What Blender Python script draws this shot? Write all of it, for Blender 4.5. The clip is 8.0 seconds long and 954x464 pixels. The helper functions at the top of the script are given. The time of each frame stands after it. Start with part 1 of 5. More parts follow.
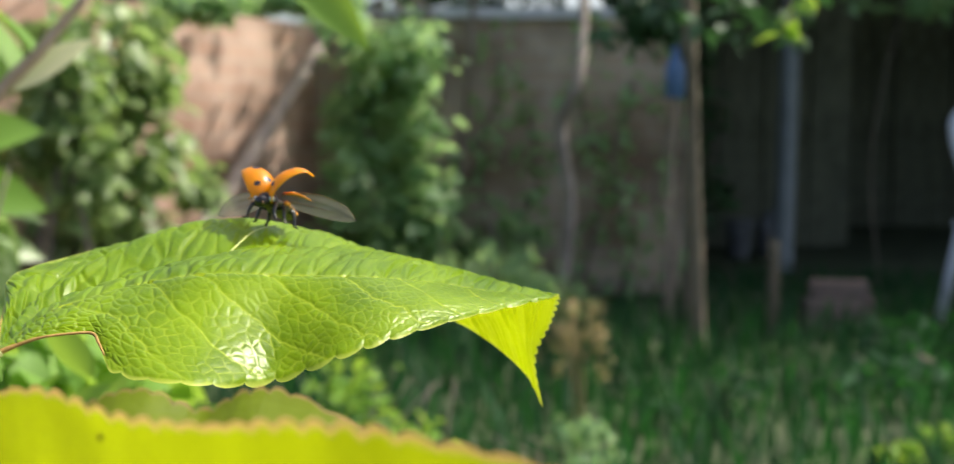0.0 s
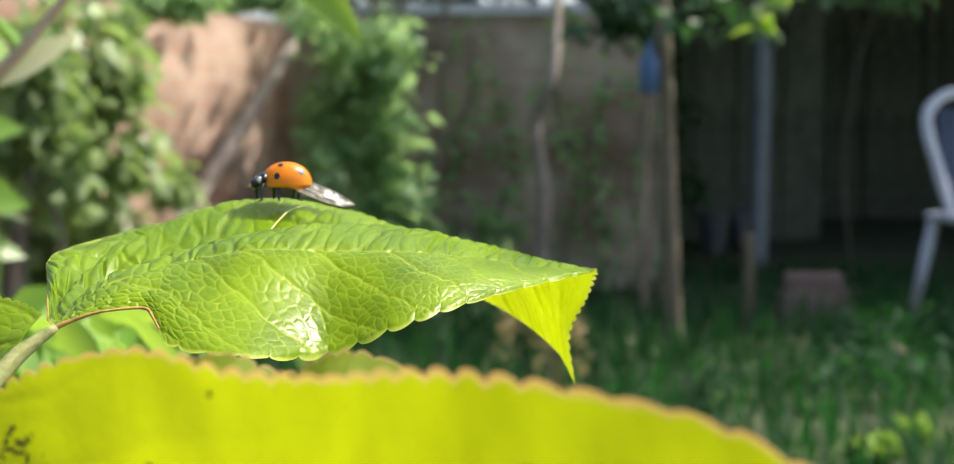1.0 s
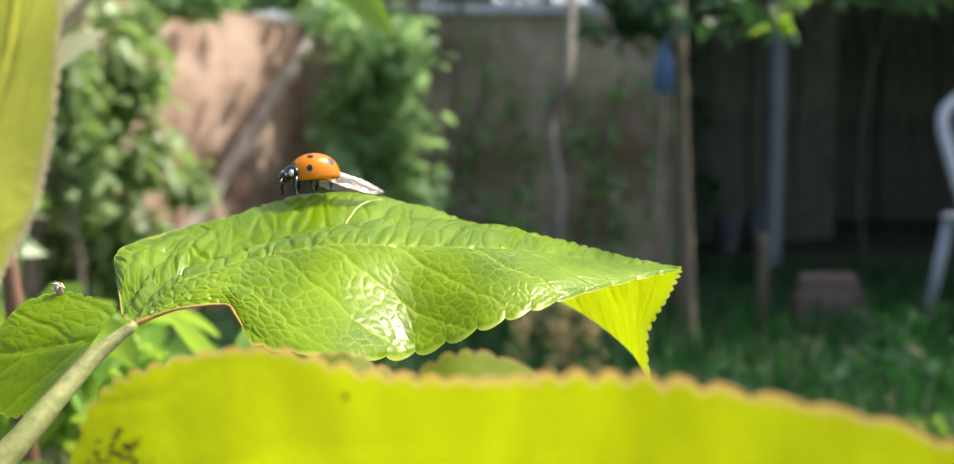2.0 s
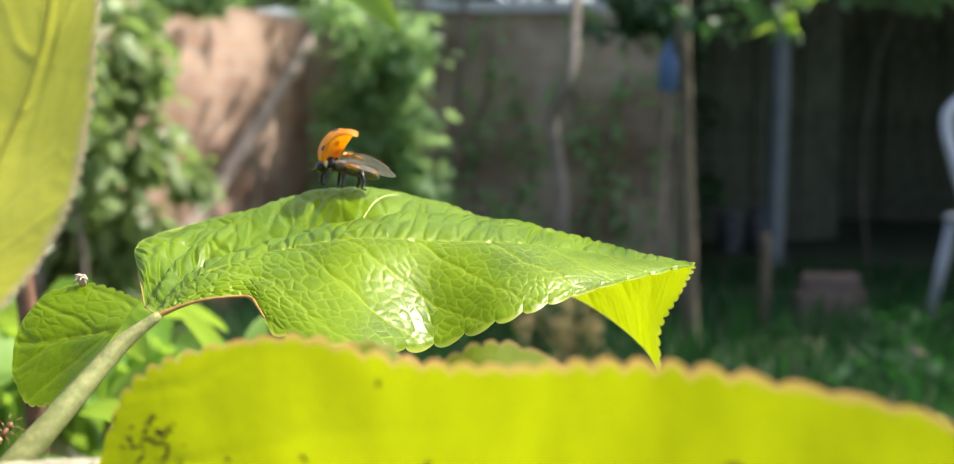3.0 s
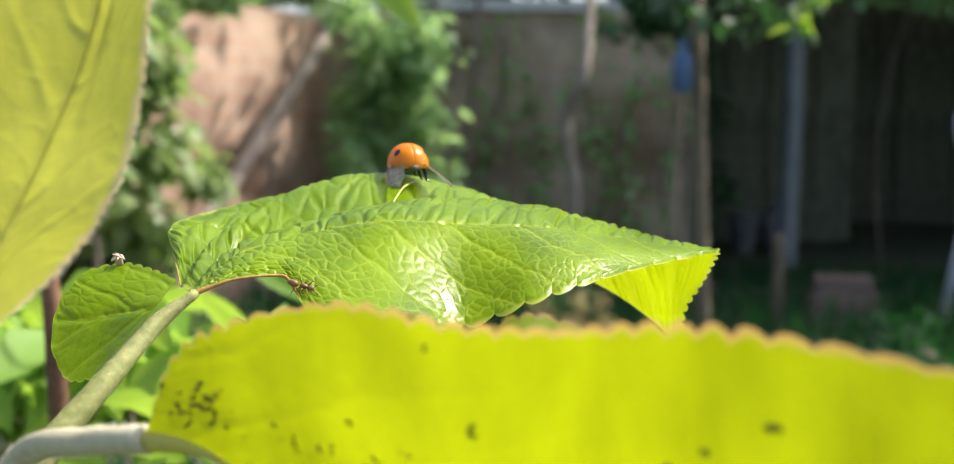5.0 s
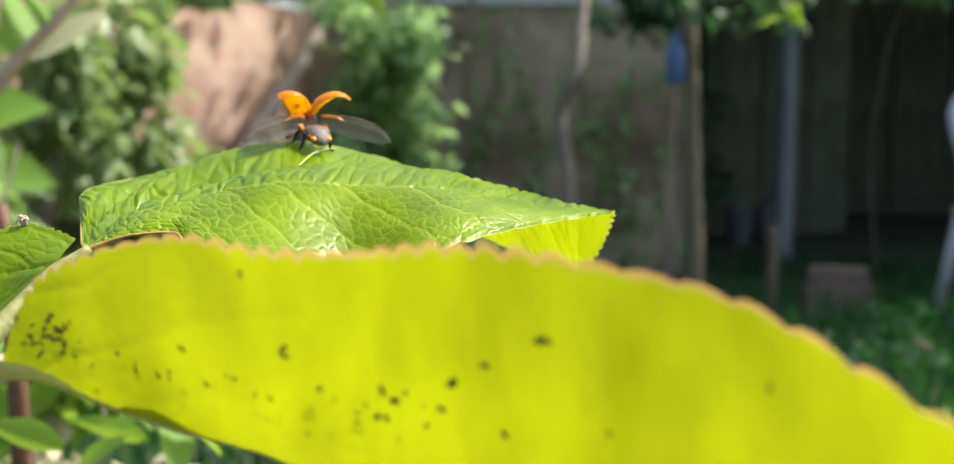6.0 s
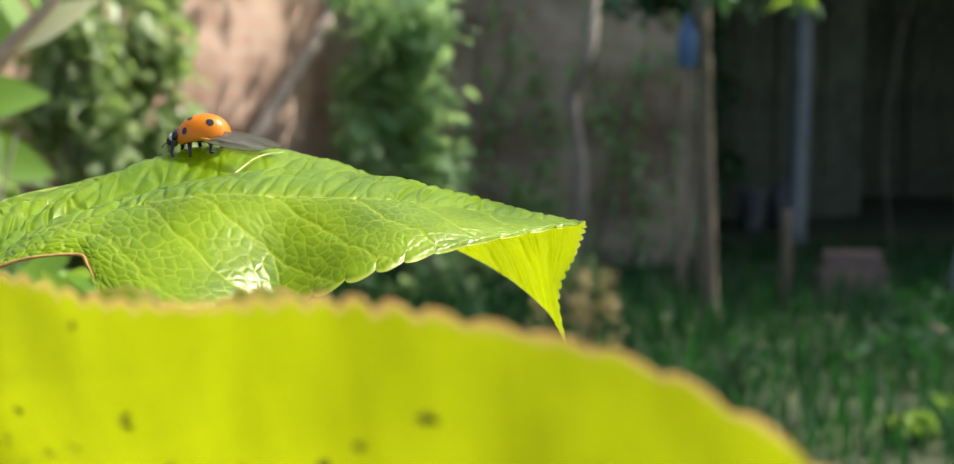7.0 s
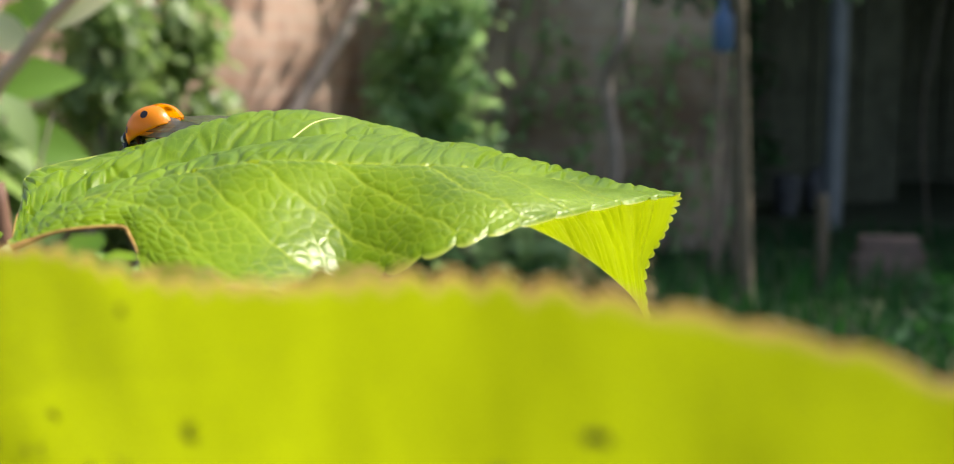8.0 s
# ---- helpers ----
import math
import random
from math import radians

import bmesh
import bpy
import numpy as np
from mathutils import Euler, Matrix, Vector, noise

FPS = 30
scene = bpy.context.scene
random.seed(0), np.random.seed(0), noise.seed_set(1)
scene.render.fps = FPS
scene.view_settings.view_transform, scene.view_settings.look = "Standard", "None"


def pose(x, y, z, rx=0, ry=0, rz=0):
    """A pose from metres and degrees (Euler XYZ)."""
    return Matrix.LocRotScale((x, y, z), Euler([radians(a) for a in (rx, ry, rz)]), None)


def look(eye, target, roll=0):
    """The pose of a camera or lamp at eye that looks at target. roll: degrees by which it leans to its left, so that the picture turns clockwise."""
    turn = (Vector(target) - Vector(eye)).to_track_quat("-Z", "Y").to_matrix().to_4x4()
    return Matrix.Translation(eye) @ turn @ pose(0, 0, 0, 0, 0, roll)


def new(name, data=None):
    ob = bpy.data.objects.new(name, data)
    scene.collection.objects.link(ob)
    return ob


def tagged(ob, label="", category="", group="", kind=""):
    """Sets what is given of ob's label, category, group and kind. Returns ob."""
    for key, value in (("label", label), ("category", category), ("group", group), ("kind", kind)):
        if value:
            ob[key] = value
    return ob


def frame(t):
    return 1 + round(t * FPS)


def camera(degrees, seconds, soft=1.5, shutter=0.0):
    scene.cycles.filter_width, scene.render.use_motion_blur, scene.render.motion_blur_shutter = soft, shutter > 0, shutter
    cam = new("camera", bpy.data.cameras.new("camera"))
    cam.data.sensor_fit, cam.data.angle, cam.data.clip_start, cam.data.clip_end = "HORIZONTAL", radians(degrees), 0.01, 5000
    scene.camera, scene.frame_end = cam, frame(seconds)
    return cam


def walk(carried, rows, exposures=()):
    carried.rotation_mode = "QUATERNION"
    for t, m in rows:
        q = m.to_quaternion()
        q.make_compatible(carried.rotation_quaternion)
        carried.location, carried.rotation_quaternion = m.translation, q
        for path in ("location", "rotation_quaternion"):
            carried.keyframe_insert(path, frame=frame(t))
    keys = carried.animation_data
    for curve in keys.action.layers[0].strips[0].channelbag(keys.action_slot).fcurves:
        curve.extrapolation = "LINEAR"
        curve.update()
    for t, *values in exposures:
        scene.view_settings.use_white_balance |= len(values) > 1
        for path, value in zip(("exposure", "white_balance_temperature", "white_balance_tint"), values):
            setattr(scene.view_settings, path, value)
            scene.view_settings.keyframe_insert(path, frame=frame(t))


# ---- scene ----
from mathutils import Quaternion

MM = 0.001
LEVEL = 0.8  # height of the leaves above the ground, metres

cam = camera(40.0, 8.0, soft=0.9, shutter=0.1)
cam.data.dof.use_dof = True
cam.data.dof.focus_distance = 0.138
cam.data.dof.aperture_fstop = 38.0

# seconds; x, y, z in millimetres (z above LEVEL); yaw, pitch, roll in degrees
PATH = [
    (0.0, 3.22, 1.51, 4.26, -0.020, -4.785, 0.190),
    (0.1, 6.92, 1.24, 2.91, -0.517, -4.850, 0.212),
    (0.2, 8.16, 0.97, 2.97, -0.900, -4.855, 0.234),
    (0.3, 7.30, 0.71, 3.20, -1.158, -4.924, 0.257),
    (0.4, 5.59, 0.44, 3.16, -1.302, -4.896, 0.279),
    (0.5, 2.60, 0.17, 3.28, -1.427, -4.967, 0.301),
    (0.6, 1.19, 0.21, 3.44, -1.374, -4.983, 0.188),
    (0.7, -1.06, 0.25, 3.36, -1.357, -5.000, 0.076),
    (0.8, -2.09, 0.30, 3.22, -1.262, -5.046, -0.037),
    (0.9, -3.11, 0.34, 2.06, -1.166, -4.985, -0.149),
    (1.0, -4.63, 0.38, 1.85, -1.166, -4.924, -0.262),
    (1.1, -5.48, 1.72, 1.45, -1.088, -4.962, -0.263),
    (1.2, -5.88, 3.06, 1.59, -1.032, -4.963, -0.264),
    (1.3, -8.12, 4.40, 2.74, -1.029, -4.916, -0.265),
    (1.4, -8.98, 5.74, 2.57, -0.948, -4.913, -0.266),
    (1.5, -10.31, 7.08, 2.72, -0.911, -5.000, -0.267),
    (1.7, -12.66, 6.70, 1.83, -0.814, -4.945, -0.193),
    (2.8, -12.70, 4.63, 0.38, -0.524, -4.991, 0.216),
    (3.0, -14.29, 4.25, 0.74, -0.560, -5.038, 0.290),
    (3.5, -15.12, 6.52, 0.42, -0.423, -4.989, 0.513),
    (4.0, -17.59, 9.11, 1.41, -0.312, -5.042, 0.703),
    (4.2, -17.40, 8.50, 0.35, -0.290, -5.110, 0.700),
    (5.3, -14.47, -1.27, -1.36, 0.014, -5.062, 0.652),
    (5.5, -12.73, -2.87, -2.31, -0.029, -5.159, 0.644),
    (5.7, -10.00, -3.28, -3.30, -0.019, -5.157, 0.514),
    (5.8, -7.22, -3.48, -3.23, -0.016, -5.239, 0.449),
    (6.0, -4.35, -3.89, -4.10, -0.132, -5.307, 0.319),
    (6.2, -2.29, -2.15, -4.99, -0.146, -5.460, 0.267),
    (6.3, -1.69, -1.27, -4.97, -0.111, -5.486, 0.240),
    (6.5, -0.67, 0.47, -4.59, -0.088, -5.684, 0.188),
    (6.7, -0.06, 5.12, -2.95, -0.049, -5.889, 0.112),
    (6.8, 1.54, 7.44, -3.36, 0.180, -5.968, 0.075),
    (7.0, 2.22, 12.09, -2.28, 0.472, -5.981, -0.001),
    (7.1, 3.02, 13.13, -3.29, 0.671, -5.983, 0.016),
    (7.2, 3.82, 14.17, -5.35, 0.854, -5.988, 0.034),
    (7.3, 3.80, 15.21, -7.81, 1.025, -6.079, 0.051),
    (7.4, 3.74, 16.25, -9.24, 1.131, -6.308, 0.069),
    (7.5, 2.37, 17.29, -9.00, 1.141, -6.685, 0.086),
    (7.6, 1.91, 19.16, -8.10, 1.298, -6.746, 0.043),
    (7.7, 1.34, 21.03, -7.97, 1.475, -6.584, -0.001),
    (7.8, 1.15, 22.91, -6.85, 1.653, -6.588, -0.044),
    (8.0, -3.03, 26.65, -5.14, 1.875, -6.614, -0.131),
]
walk(cam, [(t, pose(x * MM, y * MM, LEVEL + z * MM, 90 + pitch, 0, yaw) @ pose(0, 0, 0, 0, 0, roll)) for t, x, y, z, yaw, pitch, roll in PATH],
     [(0.0, 0.37), (0.5, 0.5), (1.0, 0.53), (3.0, 0.54), (6.0, 0.5), (7.0, 0.42), (8.0, 0.3)])

# ---- light ----
SUN_FROM = Vector((0.55, 0.22, 0.81)).normalized()
world = bpy.data.worlds.new("sky")
scene.world = world
world.use_nodes = True
wn = world.node_tree.nodes
sky = wn.new("ShaderNodeTexSky")
sky.sky_type, sky.sun_disc = "NISHITA", False
sky.air_density, sky.dust_density, sky.ozone_density = 0.8, 4.0, 0.3
sky.sun_elevation = math.asin(SUN_FROM.z)
sky.sun_rotation = math.atan2(SUN_FROM.x, SUN_FROM.y)
wn["Background"].inputs["Strength"].default_value = 0.195
world.node_tree.links.new(sky.outputs[0], wn["Background"].inputs["Color"])
sun = new("sun", bpy.data.lights.new("sun", "SUN"))
sun.data.energy, sun.data.angle, sun.data.color = 5.0, radians(0.55), (1.0, 0.94, 0.84)
sun.matrix_world = look(SUN_FROM * 20, (0, 0, 0))


# ---- materials ----
def shader(name):
    m = bpy.data.materials.new(name)
    m.use_nodes = True
    nt = m.node_tree
    return m, nt, nt.nodes["Principled BSDF"], nt.nodes["Material Output"]


def node(nt, kind, **values):
    n = nt.nodes.new(kind)
    for key, value in values.items():
        if key in n.inputs.keys():
            n.inputs[key].default_value = value
        else:
            setattr(n, key, value)
    return n


def ramp(nt, source, stops):
    r = nt.nodes.new("ShaderNodeValToRGB")
    while len(r.color_ramp.elements) < len(stops):
        r.color_ramp.elements.new(0.5)
    for e, (at, c) in zip(r.color_ramp.elements, stops):
        e.position, e.color = at, (*c, 1)
    nt.links.new(source, r.inputs[0])
    return r.outputs[0]


def maths(nt, op, a, b=None, clamp=False):
    n = nt.nodes.new("ShaderNodeMath")
    n.operation, n.use_clamp = op, clamp
    for i, v in enumerate((a, b)):
        if v is None:
            continue
        if isinstance(v, (int, float)):
            n.inputs[i].default_value = v
        else:
            nt.links.new(v, n.inputs[i])
    return n.outputs[0]


def blend(nt, fac, a, b):
    n = nt.nodes.new("ShaderNodeMix")
    n.data_type = "RGBA"
    for i, v in ((0, fac), (6, a), (7, b)):
        if isinstance(v, tuple):
            n.inputs[i].default_value = (*v, 1)
        elif isinstance(v, (int, float)):
            n.inputs[i].default_value = v
        else:
            nt.links.new(v, n.inputs[i])
    return n.outputs[2]


def rough_stuff(name, dark, light, scale, roughness=0.85, bump=0.3, metallic=0.0):
    """A surface with variation at two scales, for wood, soil, stone, plastic and metal."""
    m, nt, b, out = shader(name)
    tc = node(nt, "ShaderNodeTexCoord")
    n1 = node(nt, "ShaderNodeTexNoise", Scale=scale, Detail=6.0, Roughness=0.6)
    n2 = node(nt, "ShaderNodeTexNoise", Scale=scale * 0.12, Detail=3.0)
    for n in (n1, n2):
        nt.links.new(tc.outputs["Object"], n.inputs["Vector"])
    both = maths(nt, "ADD", maths(nt, "MULTIPLY", n1.outputs[0], 0.55), maths(nt, "MULTIPLY", n2.outputs[0], 0.45))
    nt.links.new(ramp(nt, both, [(0.35, dark), (0.65, light)]), b.inputs["Base Color"])
    b.inputs["Roughness"].default_value, b.inputs["Metallic"].default_value = roughness, metallic
    bp = node(nt, "ShaderNodeBump", Strength=bump, Distance=0.3 / scale)
    nt.links.new(n1.outputs[0], bp.inputs["Height"])
    nt.links.new(bp.outputs[0], b.inputs["Normal"])
    return m


def foliage_material(name, dark, light, glow, passing=0.35, gloss=0.6):
    """Leaves of shrubs and grass, each with its own tone; part of the light passes through."""
    m, nt, b, out = shader(name)
    geo = node(nt, "ShaderNodeNewGeometry")
    c = ramp(nt, geo.outputs["Random Per Island"], [(0.0, dark), (1.0, light)])
    nt.links.new(c, b.inputs["Base Color"])
    b.inputs["Roughness"].default_value = gloss
    tr = node(nt, "ShaderNodeBsdfTranslucent", Color=(*glow, 1))
    mix = node(nt, "ShaderNodeMixShader", Fac=passing)
    nt.links.new(b.outputs[0], mix.inputs[1])
    nt.links.new(tr.outputs[0], mix.inputs[2])
    nt.links.new(mix.outputs[0], out.inputs["Surface"])
    return m


def blade_material(name, low, high, vein, glow, passing, gloss, relief=0.2, rim=(0.28, 0.12, 0.05), rim_wide=0.02, specular=0.35, vein_share=0.7, vein_dark=0.75, small_share=0.2, streak=(1.0, 1.0, 1.0), mottle=(0.74, 1.22)):
    """An apple leaf close up. UV "leaf": along and across the midrib, in centimetres. UV "edge": nearness to the rim, and how much of a vein runs there."""
    m, nt, b, out = shader(name)
    uv = node(nt, "ShaderNodeUVMap", uv_map="leaf")
    edge = node(nt, "ShaderNodeUVMap", uv_map="edge")
    warp = node(nt, "ShaderNodeTexNoise", Scale=3.0, Detail=2.0)
    nt.links.new(uv.outputs[0], warp.inputs["Vector"])
    add = node(nt, "ShaderNodeVectorMath", operation="MULTIPLY_ADD")
    nt.links.new(warp.outputs["Color"], add.inputs[0])
    add.inputs[1].default_value = (0.12, 0.12, 0)
    nt.links.new(uv.outputs[0], add.inputs[2])
    small = node(nt, "ShaderNodeTexVoronoi", feature="DISTANCE_TO_EDGE", Scale=15.0, Randomness=0.9)
    nt.links.new(add.outputs[0], small.inputs["Vector"])
    line_small = maths(nt, "SUBTRACT", 1.0, maths(nt, "DIVIDE", small.outputs["Distance"], 0.09), True)
    sep = node(nt, "ShaderNodeSeparateXYZ")
    nt.links.new(edge.outputs[0], sep.inputs[0])
    net = sep.outputs[1]
    lines = maths(nt, "MAXIMUM", net, maths(nt, "MULTIPLY", line_small, small_share))
    tone = node(nt, "ShaderNodeTexNoise", Scale=1.1, Detail=5.0)
    drawn = node(nt, "ShaderNodeMapping")
    drawn.inputs["Scale"].default_value = streak
    nt.links.new(uv.outputs[0], drawn.inputs[0])
    nt.links.new(drawn.outputs[0], tone.inputs["Vector"])
    grain = node(nt, "ShaderNodeTexNoise", Scale=26.0, Detail=3.0)
    nt.links.new(uv.outputs[0], grain.inputs["Vector"])
    mixed = maths(nt, "ADD", maths(nt, "MULTIPLY", tone.outputs[0], 0.7), maths(nt, "MULTIPLY", grain.outputs[0], 0.3))
    flesh = ramp(nt, mixed, [(0.36, low), (0.64, high)])
    c = blend(nt, maths(nt, "MULTIPLY", lines, vein_share), flesh, vein)
    fray = node(nt, "ShaderNodeTexNoise", Scale=6.0, Detail=4.0)
    nt.links.new(uv.outputs[0], fray.inputs["Vector"])
    rims = maths(nt, "SUBTRACT", 1.0, maths(nt, "DIVIDE", sep.outputs[0], maths(nt, "MULTIPLY", fray.outputs[0], rim_wide * 2)), True)
    c = blend(nt, rims, c, rim)
    nt.links.new(c, b.inputs["Base Color"])
    nt.links.new(maths(nt, "ADD", gloss - 0.06, maths(nt, "MULTIPLY", tone.outputs[0], 0.12)), b.inputs["Roughness"])
    b.inputs["Specular IOR Level"].default_value = specular
    b.inputs["Specular Tint"].default_value = (0.95, 1.0, 0.75, 1)
    high_ = maths(nt, "SUBTRACT", maths(nt, "MULTIPLY", maths(nt, "MINIMUM", small.outputs["Distance"], 0.25), 0.4), maths(nt, "MULTIPLY", net, 0.0))
    bp = node(nt, "ShaderNodeBump", Strength=relief, Distance=0.0008)
    nt.links.new(maths(nt, "ADD", high_, maths(nt, "MULTIPLY", grain.outputs[0], 0.12)), bp.inputs["Height"])
    nt.links.new(bp.outputs[0], b.inputs["Normal"])
    tr = node(nt, "ShaderNodeBsdfTranslucent")
    patch = ramp(nt, tone.outputs[0], [(0.34, tuple(x * mottle[0] for x in glow)), (0.66, tuple(min(x * mottle[1], 1.0) for x in glow))])
    nt.links.new(blend(nt, maths(nt, "MULTIPLY", lines, 0.5), blend(nt, rims, patch, rim), tuple(x * vein_dark for x in glow)), tr.inputs["Color"])
    mix = node(nt, "ShaderNodeMixShader", Fac=passing)
    nt.links.new(b.outputs[0], mix.inputs[1])
    nt.links.new(tr.outputs[0], mix.inputs[2])
    nt.links.new(mix.outputs[0], out.inputs["Surface"])
    return m


LEAF_TOP = blade_material("leaf_upper_side", (0.066, 0.145, 0.0004), (0.170, 0.285, 0.001), (0.48, 0.56, 0.04), (0.56, 0.68, 0.001), 0.30, 0.33, 0.05, (0.46, 0.52, 0.08), 0.008, 0.29, 0.66)
LEAF_UNDER = blade_material("leaf_under_side", (0.17, 0.24, 0.008), (0.22, 0.30, 0.012), (0.30, 0.34, 0.05), (0.345, 0.405, 0.002), 0.62, 0.55, 0.2, (0.56, 0.30, 0.14), 0.013, vein_dark=0.72, small_share=0.4, streak=(1.7, 0.75, 1.0), mottle=(0.84, 1.13))
# The downy side's pale rim is coloured brighter still, as if sun struck it.
LEAF_PALE = blade_material("leaf_downy_side", (0.34, 0.38, 0.10), (0.46, 0.48, 0.17), (0.58, 0.60, 0.30), (0.66, 0.66, 0.06), 0.45, 0.75, 0.3, (0.85, 0.66, 0.42), 0.045, 0.2)
GREEN_STALK = rough_stuff("green_leaf_stalk", (0.13, 0.165, 0.035), (0.32, 0.32, 0.12), 1100.0, 0.7, 0.5)
STALK = rough_stuff("leaf_stalk", (0.40, 0.37, 0.22), (0.60, 0.55, 0.40), 900.0, 0.7, 0.3)
YELLOW_RIB = foliage_material("translucent_midrib", (0.55, 0.54, 0.16), (0.60, 0.58, 0.20), (0.80, 0.76, 0.16), 0.5, 0.6)
PALE_LEAF = foliage_material("pale_downy_leaf", (0.60, 0.60, 0.36), (0.74, 0.73, 0.50), (0.85, 0.84, 0.50), 0.55, 0.7)
PALE_DRY = foliage_material("bleached_dry_stems", (0.50, 0.44, 0.26), (0.78, 0.72, 0.52), (0.70, 0.64, 0.40), 0.4, 0.7)
HAIR = rough_stuff("plant_down", (0.55, 0.54, 0.42), (0.70, 0.70, 0.60), 800.0, 0.8, 0.0)
WITHERED = rough_stuff("withered_stipule", (0.45, 0.30, 0.22), (0.80, 0.68, 0.58), 900.0, 0.8, 0.3)
ANT_SHELL = rough_stuff("ant_shell", (0.16, 0.075, 0.03), (0.34, 0.19, 0.09), 1500.0, 0.35, 0.1)
PALE_VEIN = rough_stuff("pale_vein", (0.40, 0.46, 0.12), (0.55, 0.60, 0.22), 1500.0, 0.5, 0.1)
SPECK = rough_stuff("dark_specks", (0.09, 0.08, 0.012), (0.18, 0.15, 0.025), 2000.0, 0.7, 0.2)
DRY_RIM = rough_stuff("dry_leaf_rim", (0.24, 0.11, 0.02), (0.46, 0.28, 0.08), 1200.0, 0.8, 0.4)
TWIG = rough_stuff("red_brown_twig", (0.10, 0.045, 0.025), (0.22, 0.11, 0.06), 400.0, 0.7, 0.4)
PINK_TWIG = rough_stuff("downy_pink_brown_twig", (0.42, 0.28, 0.19), (0.62, 0.45, 0.34), 400.0, 0.8, 0.3)
PALE_BARK = rough_stuff("pale_bark", (0.15, 0.125, 0.10), (0.36, 0.31, 0.26), 22.0, 0.9, 0.6)
BARK = rough_stuff("bark", (0.10, 0.08, 0.06), (0.30, 0.25, 0.19), 30.0, 0.95, 0.8)
POLE_WOOD = rough_stuff("weathered_pole", (0.10, 0.085, 0.055), (0.20, 0.165, 0.11), 25.0, 0.9, 0.5)
GREY_PAINT = rough_stuff("grey_blue_paint", (0.15, 0.175, 0.18), (0.24, 0.27, 0.28), 12.0, 0.5, 0.1)
PALE_BOARD = rough_stuff("pale_board", (0.24, 0.19, 0.16), (0.42, 0.35, 0.29), 18.0, 0.85, 0.4)
COPING = rough_stuff("coping_stone", (0.40, 0.40, 0.40), (0.60, 0.60, 0.60), 14.0, 0.8, 0.3)
SOIL = rough_stuff("soil_and_grass", (0.030, 0.044, 0.018), (0.075, 0.10, 0.04), 6.0, 1.0, 0.6)
DARK_PLANK = rough_stuff("dark_plank", (0.080, 0.088, 0.055), (0.20, 0.205, 0.135), 9.0, 0.9, 0.5)
WHITE_PLASTIC = rough_stuff("white_plastic", (0.46, 0.49, 0.54), (0.58, 0.61, 0.66), 10.0, 0.4, 0.05)
NAVY_FABRIC = rough_stuff("navy_fabric", (0.035, 0.05, 0.085), (0.06, 0.08, 0.13), 80.0, 0.9, 0.3)
BLUE_PLASTIC = rough_stuff("blue_plastic", (0.04, 0.10, 0.22), (0.07, 0.15, 0.30), 20.0, 0.4, 0.05)
TERRACOTTA = rough_stuff("terracotta", (0.12, 0.095, 0.08), (0.21, 0.15, 0.12), 20.0, 0.9, 0.4)
GREY_PLASTIC = rough_stuff("grey_plastic", (0.09, 0.095, 0.10), (0.17, 0.18, 0.19), 8.0, 0.6, 0.1)
VINE = foliage_material("vine_leaves", (0.12, 0.28, 0.11), (0.36, 0.50, 0.24), (0.40, 0.60, 0.22), 0.5, 0.42)
SHRUB = foliage_material("shrub_leaves", (0.08, 0.15, 0.045), (0.34, 0.44, 0.18), (0.36, 0.52, 0.14), 0.42, 0.4)
DEEP = foliage_material("deep_green_leaves", (0.03, 0.08, 0.028), (0.075, 0.16, 0.055), (0.06, 0.16, 0.04), 0.25)
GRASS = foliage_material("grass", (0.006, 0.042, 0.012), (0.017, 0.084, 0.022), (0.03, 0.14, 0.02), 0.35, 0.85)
FRESH = foliage_material("fresh_leaves", (0.12, 0.26, 0.03), (0.24, 0.42, 0.06), (0.40, 0.60, 0.06), 0.45)
STRAW = foliage_material("dry_heads", (0.24, 0.19, 0.08), (0.42, 0.34, 0.16), (0.38, 0.32, 0.12), 0.3, 0.8)


